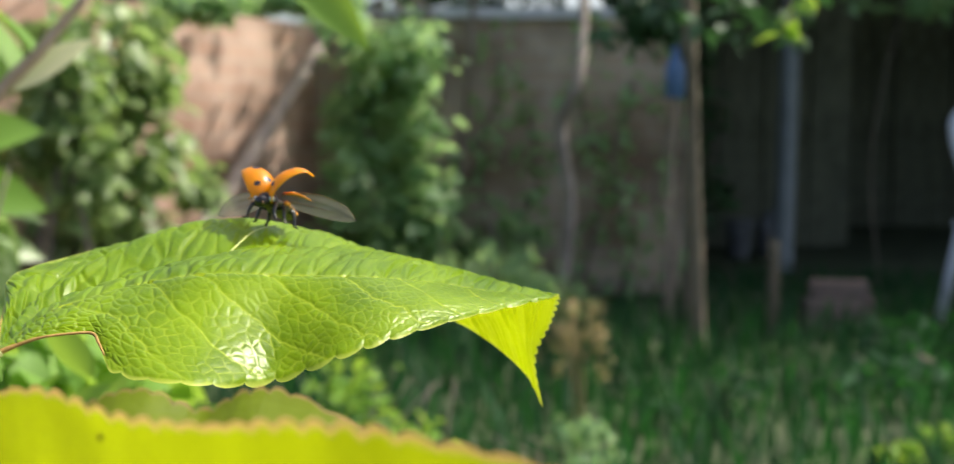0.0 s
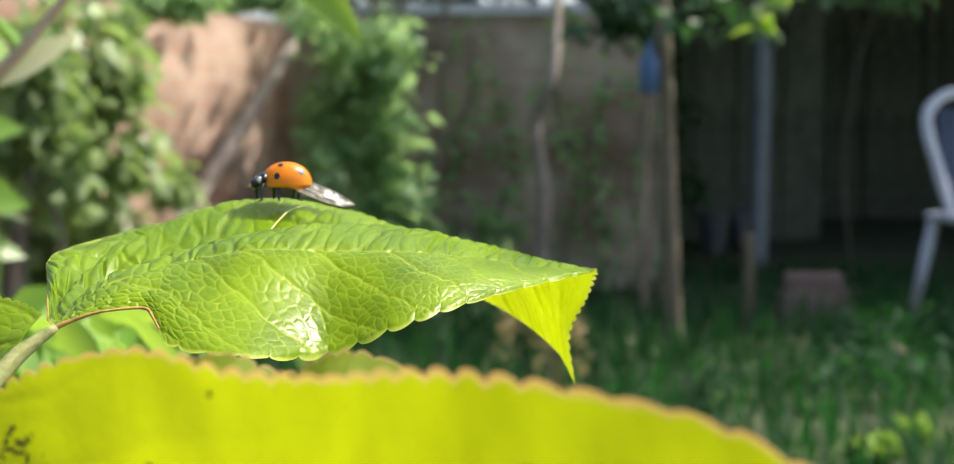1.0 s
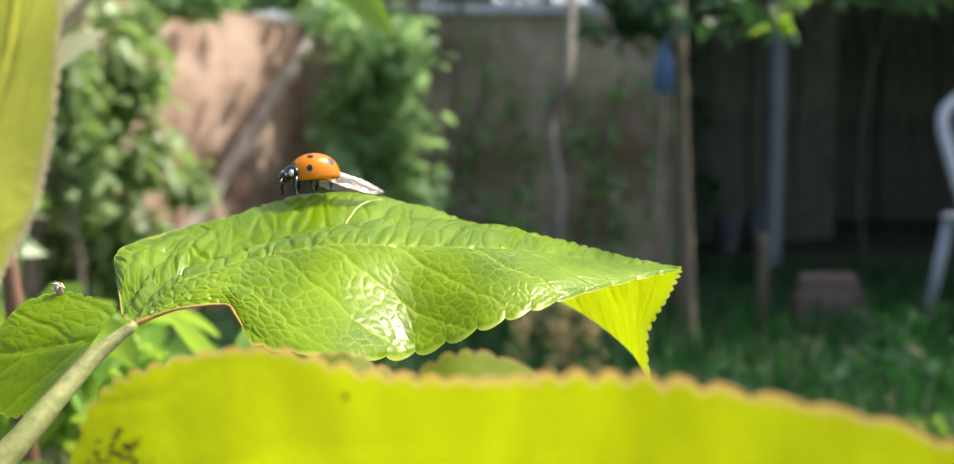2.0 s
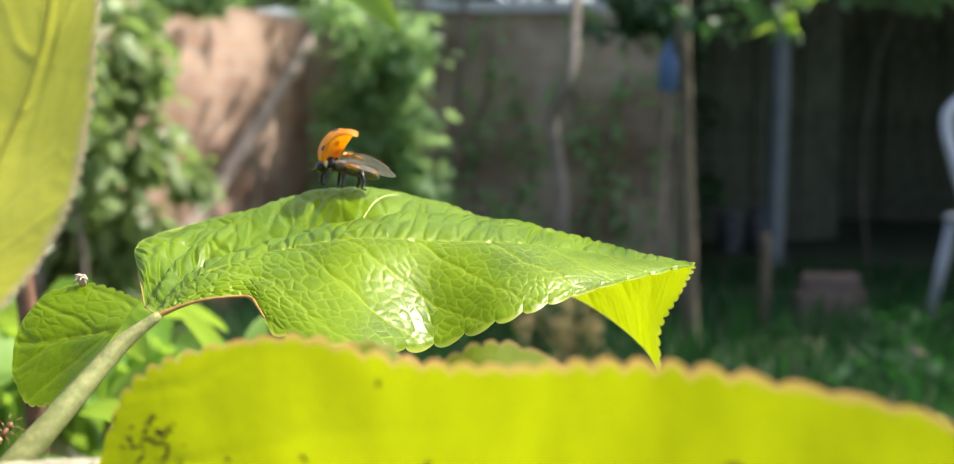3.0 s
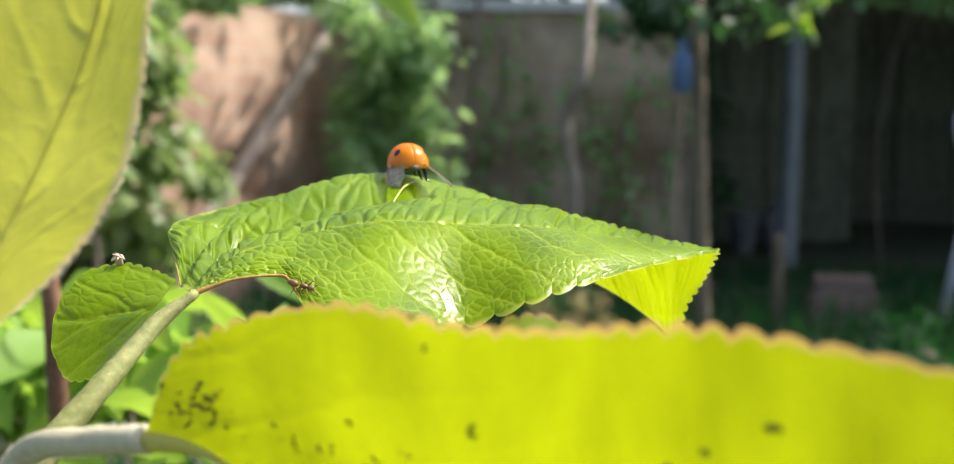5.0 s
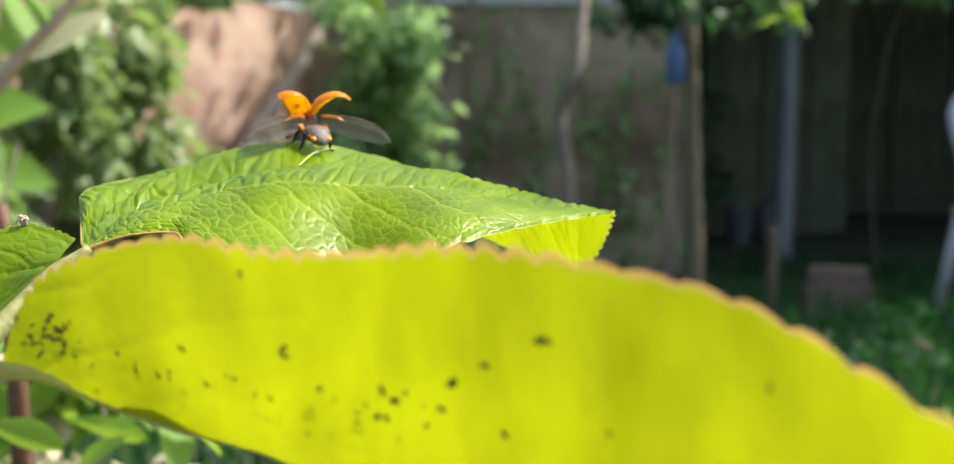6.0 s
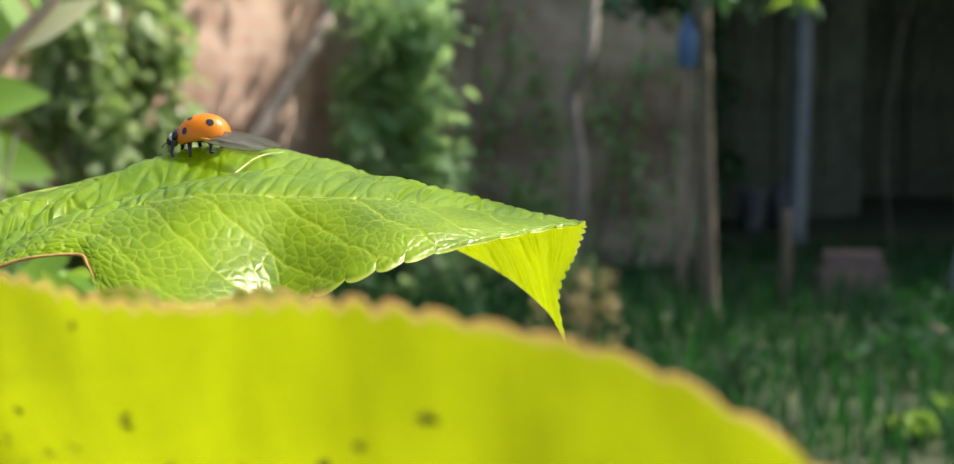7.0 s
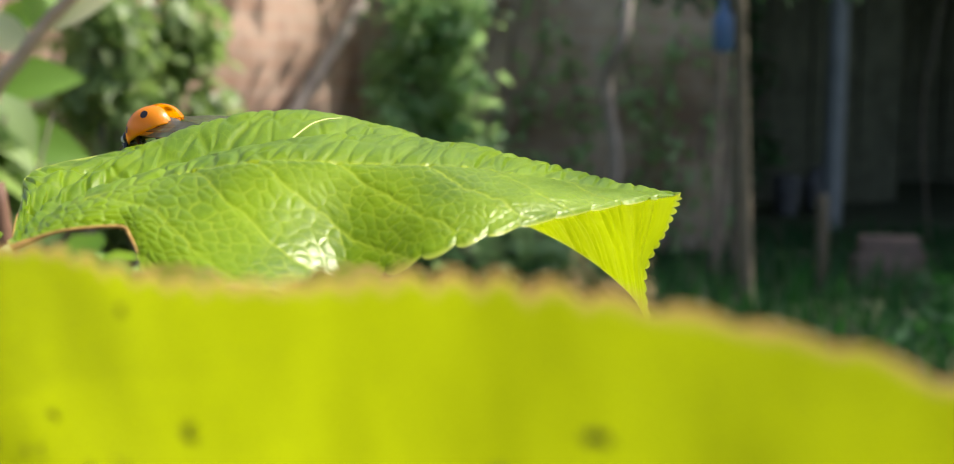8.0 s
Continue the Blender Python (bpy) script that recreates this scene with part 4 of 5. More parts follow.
def ladybird():
    t = thing("ladybird", "orange seven-spot ladybird with black head standing on the leaf crest", "ladybird")
    S = MM
    bm = bmesh.new()
    for v in dome(bm, (-0.9 * S, 0, 1.95 * S), (2.75 * S, 1.75 * S, 0.9 * S), 24, 12):
        v.co.z -= max(0, -v.co.x - 1.5 * S) * 0.3
    dome(bm, (1.3 * S, 0, 2.1 * S), (1.2 * S, 1.5 * S, 0.75 * S), 20, 10)
    part("abdomen", bm, GREY_SHELL, t)
    for k in range(5):
        bm = bmesh.new()
        for side in (-1, 1):
            dome(bm, ((-2.7 + 0.75 * k) * S, side * (1.0 + 0.16 * k) * S, (1.75 + 0.13 * k) * S), (0.55 * S, 0.42 * S, 0.3 * S), 12, 8)
        part("abdomen_segment", bm, AMBER, t)
    bm = bmesh.new()
    for v in dome(bm, (2.55 * S, 0, 2.3 * S), (0.85 * S, 1.6 * S, 0.85 * S), 22, 12):
        v.co.z -= max(0, v.co.x - 2.5 * S) * 0.35
    shield = part("neck_shield", bm, BLACK, t, "black neck shield with white corner patches")
    for side in (-1, 1):
        bm = bmesh.new()
        dome(bm, (3.0 * S, side * 1.12 * S, 2.2 * S), (0.36 * S, 0.34 * S, 0.42 * S), 12, 8)
        part("white_patch", bm, WHITE, shield)
    bm = bmesh.new()
    dome(bm, (3.4 * S, 0, 1.75 * S), (0.7 * S, 0.95 * S, 0.7 * S), 16, 10)
    head = part("head", bm, BLACK, t)
    for side in (-1, 1):
        bm = bmesh.new()
        dome(bm, (3.6 * S, side * 0.62 * S, 1.95 * S), (0.22 * S, 0.22 * S, 0.26 * S), 10, 8)
        part("eye", bm, BLACK, head)
        bm = bmesh.new()
        add_tube(bm, [Vector(p) * S for p in ((3.8, side * 0.45, 1.7), (4.1, side * 0.7, 1.6), (4.35, side * 0.9, 1.35), (4.4, side * 0.95, 1.2))], [0.08 * S, 0.07 * S, 0.08 * S, 0.12 * S], 6)
        part("antenna", bm, BROWN, head)
    for side in (-1, 1):
        for x, reach, back in ((2.2, 1.0, 0.9), (0.9, 1.15, 0.0), (-0.6, 1.15, -1.0)):
            bm = bmesh.new()
            add_tube(bm, [Vector(p) * S for p in ((x, side * 0.8, 1.5), (x + back * 0.6, side * (1.3 + 0.3 * reach), 1.6), (x + back * 1.0, side * (1.4 + 0.4 * reach), 0.6), (x + back * 0.8, side * (1.5 + 0.5 * reach), -0.2), (x + back * 1.25, side * (1.7 + 0.6 * reach), -0.25))], [0.30 * S, 0.30 * S, 0.22 * S, 0.15 * S, 0.1 * S], 7)
            part("leg", bm, BLACK, t)
    cases = [wing_case(1, t), wing_case(-1, t)]
    wings = [hind_wing(1, t), hind_wing(-1, t)]
    return t, cases, wings


bug, bug_cases, bug_wings = ladybird()
bug.scale = (1.06, 1.06, 1.06)


def ant():
    t = thing("ant", "small brown ant walking over the leaf and its stalk", "ant")
    S = 0.001
    for name, at, size in (("head", (1.35, 0, 0.75), (0.42, 0.36, 0.34)), ("thorax", (0.45, 0, 0.8), (0.55, 0.28, 0.3)), ("abdomen", (-0.95, 0, 0.8), (0.72, 0.4, 0.4))):
        bm = bmesh.new()
        dome(bm, [a * S for a in at], [a * S for a in size], 14, 8)
        body = part(name, bm, ANT_SHELL, t)
        if name == "head":
            for side in (-1, 1):
                bm = bmesh.new()
                add_tube(bm, [Vector(p) * S for p in ((1.6, side * 0.15, 0.8), (2.0, side * 0.5, 1.1), (2.6, side * 0.65, 0.8))], 0.05 * S, 5)
                part("antenna", bm, ANT_SHELL, body)
    for side in (-1, 1):
        for x, reach in ((0.8, 0.9), (0.45, 0.0), (0.1, -0.9)):
            bm = bmesh.new()
            add_tube(bm, [Vector(p) * S for p in ((x, side * 0.2, 0.7), (x + reach * 0.5, side * 0.9, 1.1), (x + reach, side * 1.4, 0.0))], [0.09 * S, 0.07 * S, 0.04 * S], 5)
            part("leg", bm, ANT_SHELL, t)
    return t


walking_ant = ant()
walking_ant.scale = (0.85, 0.85, 0.85)


# ---- things of the garden ----
def vine_curtain():
    random.seed(11)
    t = thing("climbing_vine", "dense curtain of green climbing vine hanging on the brick wall", "vine")
    for k in range(5):
        bm = bmesh.new()
        x = -0.6 + k * 0.13
        add_tube(bm, curve_points([(x, 5.9, 0.0), (x + random.uniform(-.1, .1), 5.85, 0.5), (x + random.uniform(-.1, .1), 5.9, 1.0), (x + random.uniform(-.1, .1), 5.95, 1.5)], 4), 0.012, 6)
        part("stem", bm, BARK, t)
    bm = bmesh.new()
    for k in range(38):
        leaf_mass(bm, (random.uniform(-0.58, -0.14), random.uniform(5.45, 5.8), random.uniform(0.1, 1.38)), (0.15, 0.13, 0.22), 95, 0.07)
    part("foliage", bm, VINE, t)


def creeper(x, y, low, high):
    t = thing("creeper", "dark green creeper climbing on the shaded brick wall", "vine", group="creepers on the wall")
    pts = curve_points([(x + 0.05 * math.sin(k * 1.7 + x * 9), y, low + (high - low) * k / 5) for k in range(6)], 4)
    bm = bmesh.new()
    add_tube(bm, pts, 0.009, 6)
    part("stem", bm, BARK, t)
    bm = bmesh.new()
    for p in pts[::2]:
        for n in range(9):
            leaf_outline(bm, Vector(p) + Vector((random.gauss(0, 0.05), -0.03 + random.gauss(0, 0.02), random.gauss(0, 0.05))), random_turn(), random.uniform(0.04, 0.08), 0.045, steps=3)
    part("foliage", bm, VINE, t)


def shrub(centre, size, count, leaf, material, label, stems=4, thick=1.0):
    t = thing("shrub", label, "shrub")
    random.seed(int(abs(centre[0]) * 1000 + centre[1] * 77 + centre[2] * 13))
    for k in range(stems):
        bm = bmesh.new()
        x, y = centre[0] + random.uniform(-0.4, 0.4) * size[0], centre[1] + random.uniform(-0.3, 0.3) * size[1]
        add_tube(bm, curve_points([(x, y, 0), (x + random.uniform(-.06, .06), y, centre[2] * 0.5), (x + random.uniform(-.15, .15), y, centre[2] + size[2] * 0.4)], 4), [0.014 * thick] * 4 + [0.01 * thick] * 4 + [0.005 * thick], 6)
        part("stem", bm, BARK, t)
    bm = bmesh.new()
    for k in range(max(3, count // 120)):
        c = Vector(centre) + Vector([random.uniform(-0.6, 0.6) * s for s in size])
        leaf_mass(bm, c, [s * 0.5 for s in size], 120, leaf)
    part("foliage", bm, material, t)
    return t


def tree(x, y, height, crown, spread, count, leaf, radius, label, lean=(0, 0), material=None, bark=None):
    t = thing("tree", label, "tree")
    random.seed(int(x * 1000 + y * 77))
    bm = bmesh.new()
    top = Vector((x + lean[0], y + lean[1], height))
    wav = [Vector((x - 0.02, y, -0.05)), Vector((x + 0.03, y, height * 0.2)), Vector((x - 0.01, y, height * 0.36)), Vector((x + 0.08, y, height * 0.5)), top]
    add_tube(bm, curve_points(wav, 6), list(np.linspace(radius, radius * 0.5, 25)), 10, 0.08)
    ends = []
    for k in range(7):
        a = k * 2.4
        e = top + Vector((math.cos(a) * spread * 0.6, math.sin(a) * spread * 0.6, random.uniform(0.1, 0.6)))
        add_tube(bm, curve_points([top - Vector((0, 0, 0.25)), (top + e) / 2 + Vector((0, 0, 0.12)), e], 4), list(np.linspace(radius * 0.45, radius * 0.1, 9)), 6)
        ends.append(e)
    part("trunk", bm, bark or BARK, t)
    bm = bmesh.new()
    for k in range(count // 110):
        e = random.choice(ends)
        leaf_mass(bm, e + Vector([random.gauss(0, 0.35) * spread, random.gauss(0, 0.35) * spread, random.uniform(-0.2, 0.5) * crown]), (spread * 0.32, spread * 0.32, crown * 0.3), 110, leaf)
    part("crown", bm, material or DEEP, t)
    return t


def pole(name, x, y, height, radius, material, label, lean=(0, 0)):
    bm = bmesh.new()
    add_tube(bm, curve_points([(x, y, -0.1), (x + lean[0] * 0.5 + 0.008, y, height * 0.5), (x + lean[0], y + lean[1], height)], 6), list(np.linspace(radius, radius * 0.85, 13)), 12, 0.03)
    return tagged(part(name, bm, material), label, "pole")


def grass():
    random.seed(12)
    bm = bmesh.new()
    for k in range(9000):
        y = 2.4 + 4.4 * random.random() ** 0.8
        x = random.uniform(-0.48, 0.48) * y + random.uniform(-0.1, 0.3)
        h = random.uniform(0.06, 0.2) * (1.0 if y < 5 else 0.6)
        a, w = random.uniform(0, math.tau), random.uniform(0.004, 0.009)
        dx, dy = math.cos(a) * w, math.sin(a) * w
        lx, ly = random.gauss(0, 0.35) * h, random.gauss(0, 0.35) * h
        v = [bm.verts.new(p) for p in ((x - dx, y - dy, -0.02), (x + dx, y + dy, -0.02), (x + lx * 0.4 + dx * 0.7, y + ly * 0.4 + dy * 0.7, h * 0.6), (x + lx * 0.4 - dx * 0.7, y + ly * 0.4 - dy * 0.7, h * 0.6), (x + lx, y + ly, h))]
        bm.faces.new((v[0], v[1], v[2], v[3])), bm.faces.new((v[3], v[2], v[4]))
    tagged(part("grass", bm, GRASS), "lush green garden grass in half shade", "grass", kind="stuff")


def chair():
    t = thing("garden_chair", "white plastic garden chair with navy backrest standing in the grass", "chair", pose(2.15, 5.0, -0.02, 0, 0, 12))
    bm = bmesh.new()
    add_box(bm, 0, 0, 0.43, 0.46, 0.44, 0.035, bevel=0.014)
    part("seat", bm, WHITE_PLASTIC, t)
    bm = bmesh.new()
    add_tube(bm, curve_points([(-0.11, 0.20, 0.42), (-0.165, 0.25, 0.65), (-0.185, 0.29, 0.82), (-0.10, 0.31, 0.905), (0, 0.31, 0.92), (0.10, 0.31, 0.905), (0.185, 0.29, 0.82), (0.165, 0.25, 0.65), (0.11, 0.20, 0.42)], 5), 0.024, 10)
    back = part("backrest", bm, WHITE_PLASTIC, t)
    bm = bmesh.new()
    add_box(bm, 0, 0.265, 0.65, 0.27, 0.02, 0.42, Matrix.Rotation(radians(-13), 4, "X"), bevel=0.008)
    part("back_panel", bm, NAVY_FABRIC, back, "navy fabric panel")
    for sx in (-1, 1):
        for y0, y1 in ((-0.2, -0.26), (0.19, 0.27)):
            bm = bmesh.new()
            add_tube(bm, [(sx * 0.2, y0, 0.42), (sx * 0.245, y1, 0.0)], [0.026, 0.02], 8)
            part("leg", bm, WHITE_PLASTIC, t)


def hanging_bottle():
    t = thing("plastic_bottle", "blue plastic bottle hung on the wooden pole", "bottle", pose(0.650, 4.3, 0.885))
    bm = bmesh.new()
    add_tube(bm, [(0, 0, 0), (0, 0, 0.004), (0, 0, 0.10), (0, 0, 0.125), (0, 0, 0.14), (0, 0, 0.165)], [0.03, 0.034, 0.034, 0.022, 0.013, 0.013], 16)
    part("body", bm, BLUE_PLASTIC, t)
    bm = bmesh.new()
    add_tube(bm, [(0, 0, 0.16), (0.02, 0, 0.19), (0.036, 0, 0.185)], 0.002, 6)
    part("wire", bm, GREY_PAINT, t)


def brick_stack():
    bm = bmesh.new()
    add_box(bm, 0, 0, 0, 0.215, 0.1025, 0.065, bevel=0.004)
    me = mesh_of(bm, "loose_brick", TERRACOTTA, False)
    for x, y, z, a in ((1.36, 5.0, 0.035, 5), (1.46, 5.12, 0.035, -8), (1.37, 5.0, 0.101, 3), (1.45, 5.12, 0.101, 2), (1.40, 5.02, 0.167, -6)):
        b_ = tagged(new("loose_brick", me), "red terracotta brick of a small stack in the grass", "brick", "stack of loose bricks")
        b_.matrix_basis = pose(x, y, z, 0, 0, a)


def bucket(x, y):
    t = thing("bucket", "pale grey plastic bucket standing in the shade", "bucket", pose(x, y, 0))
    t.scale = (0.65, 0.65, 0.75)
    bm = bmesh.new()
    add_tube(bm, [(0, 0, 0), (0, 0, 0.01), (0, 0, 0.30), (0, 0, 0.31), (0, 0, 0.305), (0, 0, 0.03)], [0.09, 0.10, 0.135, 0.14, 0.128, 0.095], 20)
    part("body", bm, GREY_PLASTIC, t)
    bm = bmesh.new()
    add_tube(bm, curve_points([(-0.138, 0, 0.29), (-0.1, -0.1, 0.24), (0, -0.15, 0.2), (0.1, -0.1, 0.24), (0.138, 0, 0.29)], 4), 0.004, 6)
    part("handle", bm, GREY_PAINT, t)


def sack(x, y):
    bm = bmesh.new()
    bmesh.ops.create_icosphere(bm, subdivisions=3, radius=1)
    for v in bm.verts:
        v.co *= 1 + 0.18 * noise.noise(v.co * 1.7)
        v.co = Vector((v.co.x * 0.09, v.co.y * 0.09, max(v.co.z * 0.15 + 0.13, 0.0)))
    ob = tagged(part("sack", bm, GREY_PLASTIC), "slumped grey plastic sack beside the post", "sack")
    ob.location = (x, y, 0)


def dry_plant(x, y, height):
    random.seed(21)
    t = thing("dry_plant", "dry tan seed heads on a tall weed", "plant")
    for k in range(7):
        tip = Vector((x + random.gauss(0, 0.055), y + random.gauss(0, 0.03), height * random.uniform(0.75, 1.0)))
        bm = bmesh.new()
        add_tube(bm, curve_points([(x, y, -0.01), (x + random.gauss(0, 0.012), y, height * 0.5), tip], 4), 0.0025, 5)
        stem = part("stem", bm, STRAW, t)
        bm = bmesh.new()
        for n in range(44):
            leaf_outline(bm, tip + Vector((random.gauss(0, 0.012), random.gauss(0, 0.012), random.uniform(-0.11, 0.015))), random_turn(), 0.018, 0.009, steps=2)
        part("seed_head", bm, STRAW, stem)


def twig(name, label, knots, radii, leaves, bark, leaf_material, group=""):
    """A twig along knots (metres) with leaves: (place, heading, lift, roll, length, width)."""
    t = thing(name, label, "branch", group=group)
    bm = bmesh.new()
    pts = curve_points(knots, 6)
    add_tube(bm, pts, list(np.interp(np.linspace(0, 1, len(pts)), np.linspace(0, 1, len(radii)), radii)), 8, 0.05)
    part("twig", bm, bark, t)
    for place, heading, lift, roll, length, width, *own in leaves:
        bm = bmesh.new()
        leaf_outline(bm, Vector(place), Euler((radians(roll), radians(-lift), radians(heading))).to_matrix().to_4x4(), length, width, 0.3, 0.18, 12)
        part("leaf", bm, own[0] if own else leaf_material, t)
    return t


def hedge():
    random.seed(13)
    bm = bmesh.new()
    for k in range(115):
        leaf_mass(bm, (random.uniform(-5, 1.2), random.uniform(7.2, 8.6), random.uniform(0.4, 3.2)), (0.6, 0.5, 0.5), 70, 0.16)
    tagged(part("hedge", bm, DEEP), "tall dense dark green hedge behind the garden wall", "hedge", kind="stuff")


vine_curtain()
hedge()
shrub((-1.2, 4.25, 0.62), (0.26, 0.2, 0.62), 1500, 0.085, SHRUB, "sunlit leafy shrub before the brick wall")
shrub((-1.12, 4.45, 0.34), (0.22, 0.2, 0.34), 800, 0.085, SHRUB, "low sunlit leafy shrub with grey-green leaves")
shrub((-1.12, 4.7, 1.19), (0.36, 0.2, 0.10), 500, 0.07, VINE, "leafy branches reaching over the wall top", 2, 0.35)
shrub((-1.2, 3.75, 0.82), (0.2, 0.2, 0.42), 1100, 0.065, SHRUB, "leafy bush with sunlit grey-green leaves beside the wall")
shrub((-0.1, 4.9, 0.15), (0.5, 0.4, 0.3), 600, 0.06, VINE, "low weedy herbs at the wall foot")
shrub((-0.74, 5.05, 1.27), (0.17, 0.1, 0.06), 240, 0.06, VINE, "leafy sprays hanging over the wall coping", 1, 0.3)
shrub((0.1, 5.7, 0.3), (0.3, 0.2, 0.3), 400, 0.06, VINE, "leafy herbs before the shaded wall")
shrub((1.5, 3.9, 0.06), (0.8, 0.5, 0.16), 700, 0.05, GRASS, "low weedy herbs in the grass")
shrub((0.75, 4.95, 1.28), (0.3, 0.2, 0.2), 600, 0.07, DEEP, "leafy green branches hanging before the shed")
shrub((1.15, 7.4, 0.7), (0.25, 0.3, 0.7), 360, 0.09, DEEP, "dark climbing bush at the shed corner")
tree(0.37, 5.6, 2.2, 0.8, 0.45, 450, 0.1, 0.036, "slender crooked tree with pale bark and a small crown", (0.15, 0.95), VINE, PALE_BARK)
# The second tree is out of view, added for its crown's shade.
tree(2.98, 6.0, 2.3, 1.4, 1.3, 3300, 0.12, 0.06, "unseen leafy tree added to shade the shed and grass")
pole("wooden_pole", 0.748, 4.3, 2.3, 0.025, POLE_WOOD, "straight weathered brown wooden pole standing in the grass", (-0.13, 0))
pole("metal_post", 1.645, 7.0, 2.46, 0.055, GREY_PAINT, "grey-blue painted post before the dark shed", (0.02, 0))
pole("wooden_stake", 1.13, 5.0, 0.36, 0.025, POLE_WOOD, "short grey wooden stake driven into the soil", (0.01, 0))
bm = bmesh.new()
add_box(bm, 0, 0, 0.94, 0.055, 0.028, 1.88, bevel=0.004)
board = tagged(part("leaning_board", bm, PALE_BOARD, smooth=False), "pale weathered board leaning against the brick wall", "board")
board.matrix_basis = Matrix.Translation((-1.235, 4.6, 0)) @ Vector((0.575, 1.33, 1.2)).to_track_quat("Z", "Y").to_matrix().to_4x4() @ pose(0, 0, 0, 0, 0, 35)
for x, low, high in ((0.06, 0, 1.2), (0.24, 0, 0.9), (0.52, 0, 1.25), (0.66, 0, 1.0), (0.86, 0, 1.3)):
    creeper(x, 5.93, low, high)
chair()
hanging_bottle()
brick_stack()
bucket(1.57, 7.8)
sack(1.78, 7.9)
dry_plant(0.235, 3.0, 0.42)
grass()
shrub((-0.17, 0.50, 0.685), (0.10, 0.08, 0.05), 300, 0.026, FRESH, "bright young leaves of the undergrowth below the shoot", 3, 0.15)
shrub((-0.165, 0.47, 0.672), (0.09, 0.06, 0.045), 300, 0.012, PALE_DRY, "pale dry stems and leaves tangled below the shoot", 3, 0.12)
shrub((-0.42, 0.95, 0.72), (0.06, 0.1, 0.13), 240, 0.05, SHRUB, "pale sunlit leafy bush beside the shoot", 3, 0.2)
shrub((1.05, 3.0, 0.05), (0.12, 0.1, 0.06), 120, 0.03, FRESH, "small sunlit yellow-green herb in the grass", 3, 0.3)
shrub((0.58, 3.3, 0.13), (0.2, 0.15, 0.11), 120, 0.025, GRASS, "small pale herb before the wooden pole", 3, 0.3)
shrub((1.95, 6.3, 1.42), (0.55, 0.2, 0.10), 240, 0.07, VINE, "green leaves hanging from the shed roof", 1, 0.3)
random.seed(31)
# Branch above the view, added to throw leaf shadows on the west wall.
twig("dapple_branch", "unseen leafy branch over the wall, added to dapple it", [(-0.3, 6.7, -0.02), (-0.3, 6.65, 1.2), (-0.4, 6.4, 2.1), (-0.6, 5.6, 2.3), (-0.75, 4.9, 2.2), (-0.9, 4.3, 2.0)], [0.03, 0.025, 0.018, 0.012, 0.008, 0.004],
     [((random.uniform(-1.0, -0.4), random.uniform(4.2, 5.5), random.uniform(1.85, 2.3)), random.uniform(0, 360), random.uniform(-50, 10), random.uniform(-40, 40), random.uniform(0.07, 0.13), random.uniform(0.04, 0.07)) for _ in range(46)], BARK, VINE)
# The eighty rear leaves take DEEP, a darker colour standing in for shade.
twig("hanging_branch", "thin branch with sunlit fresh green leaves", [(0.93, 5.7, 2.1), (0.95, 4.6, 2.5), (0.80, 3.1, 2.1), (0.66, 2.7, 1.5), (0.60, 2.52, 1.05), (0.585, 2.5, 0.98)], [0.012, 0.009, 0.006, 0.004, 0.002, 0.0015],
     [((0.60, 2.5, 1.02), 200, -40, 20, 0.055, 0.045), ((0.585, 2.5, 0.985), 320, -30, -30, 0.05, 0.042), ((0.60, 2.5, 1.0), 250, -60, 40, 0.05, 0.042), ((0.575, 2.5, 0.97), 180, -10, 10, 0.055, 0.045), ((0.62, 2.56, 1.06), 10, -30, 10, 0.055, 0.045), ((0.61, 2.5, 1.03), 290, -20, 50, 0.05, 0.04), ((0.63, 2.6, 1.12), 190, -20, 0, 0.06, 0.035)] +
     [((random.uniform(0.66, 1.02), random.uniform(3.7, 4.2), random.uniform(1.06, 1.3)), random.uniform(0, 360), random.uniform(-70, 0), random.uniform(-40, 40), random.uniform(0.05, 0.075), random.uniform(0.035, 0.05), DEEP) for _ in range(80)], TWIG, FRESH)
twig("apple_twig", "red-brown apple twig with pale young leaves", [(-0.36, 0.66, -0.02), (-0.33, 0.66, 0.5), (-0.275, 0.66, 0.75), (-0.237, 0.65, 0.811), (-0.212, 0.65, 0.838), (-0.186, 0.65, 0.868)], [0.006, 0.005, 0.004, 0.0036, 0.003, 0.0024],
     [((-0.225, 0.65, 0.820), 12, 38, 60, 0.046, 0.018, PALE_LEAF), ((-0.232, 0.65, 0.818), 100, 55, 40, 0.05, 0.026), ((-0.215, 0.65, 0.835), 160, 50, 20, 0.05, 0.03), ((-0.236, 0.65, 0.812), 170, 20, 70, 0.04, 0.022, PALE_LEAF), ((-0.195, 0.65, 0.857), 150, 40, 0, 0.04, 0.024)], PINK_TWIG, FRESH, "twigs of the apple shoot")
shrub((-0.17, 2.8, 0.17), (0.2, 0.15, 0.2), 260, 0.035, FRESH, "sunlit yellow-green herbs standing in the grass", 4, 0.3)
shrub((0.22, 2.9, 0.06), (0.16, 0.12, 0.10), 120, 0.03, VINE, "low pale green herbs at the foot of the dry weed", 3, 0.3)
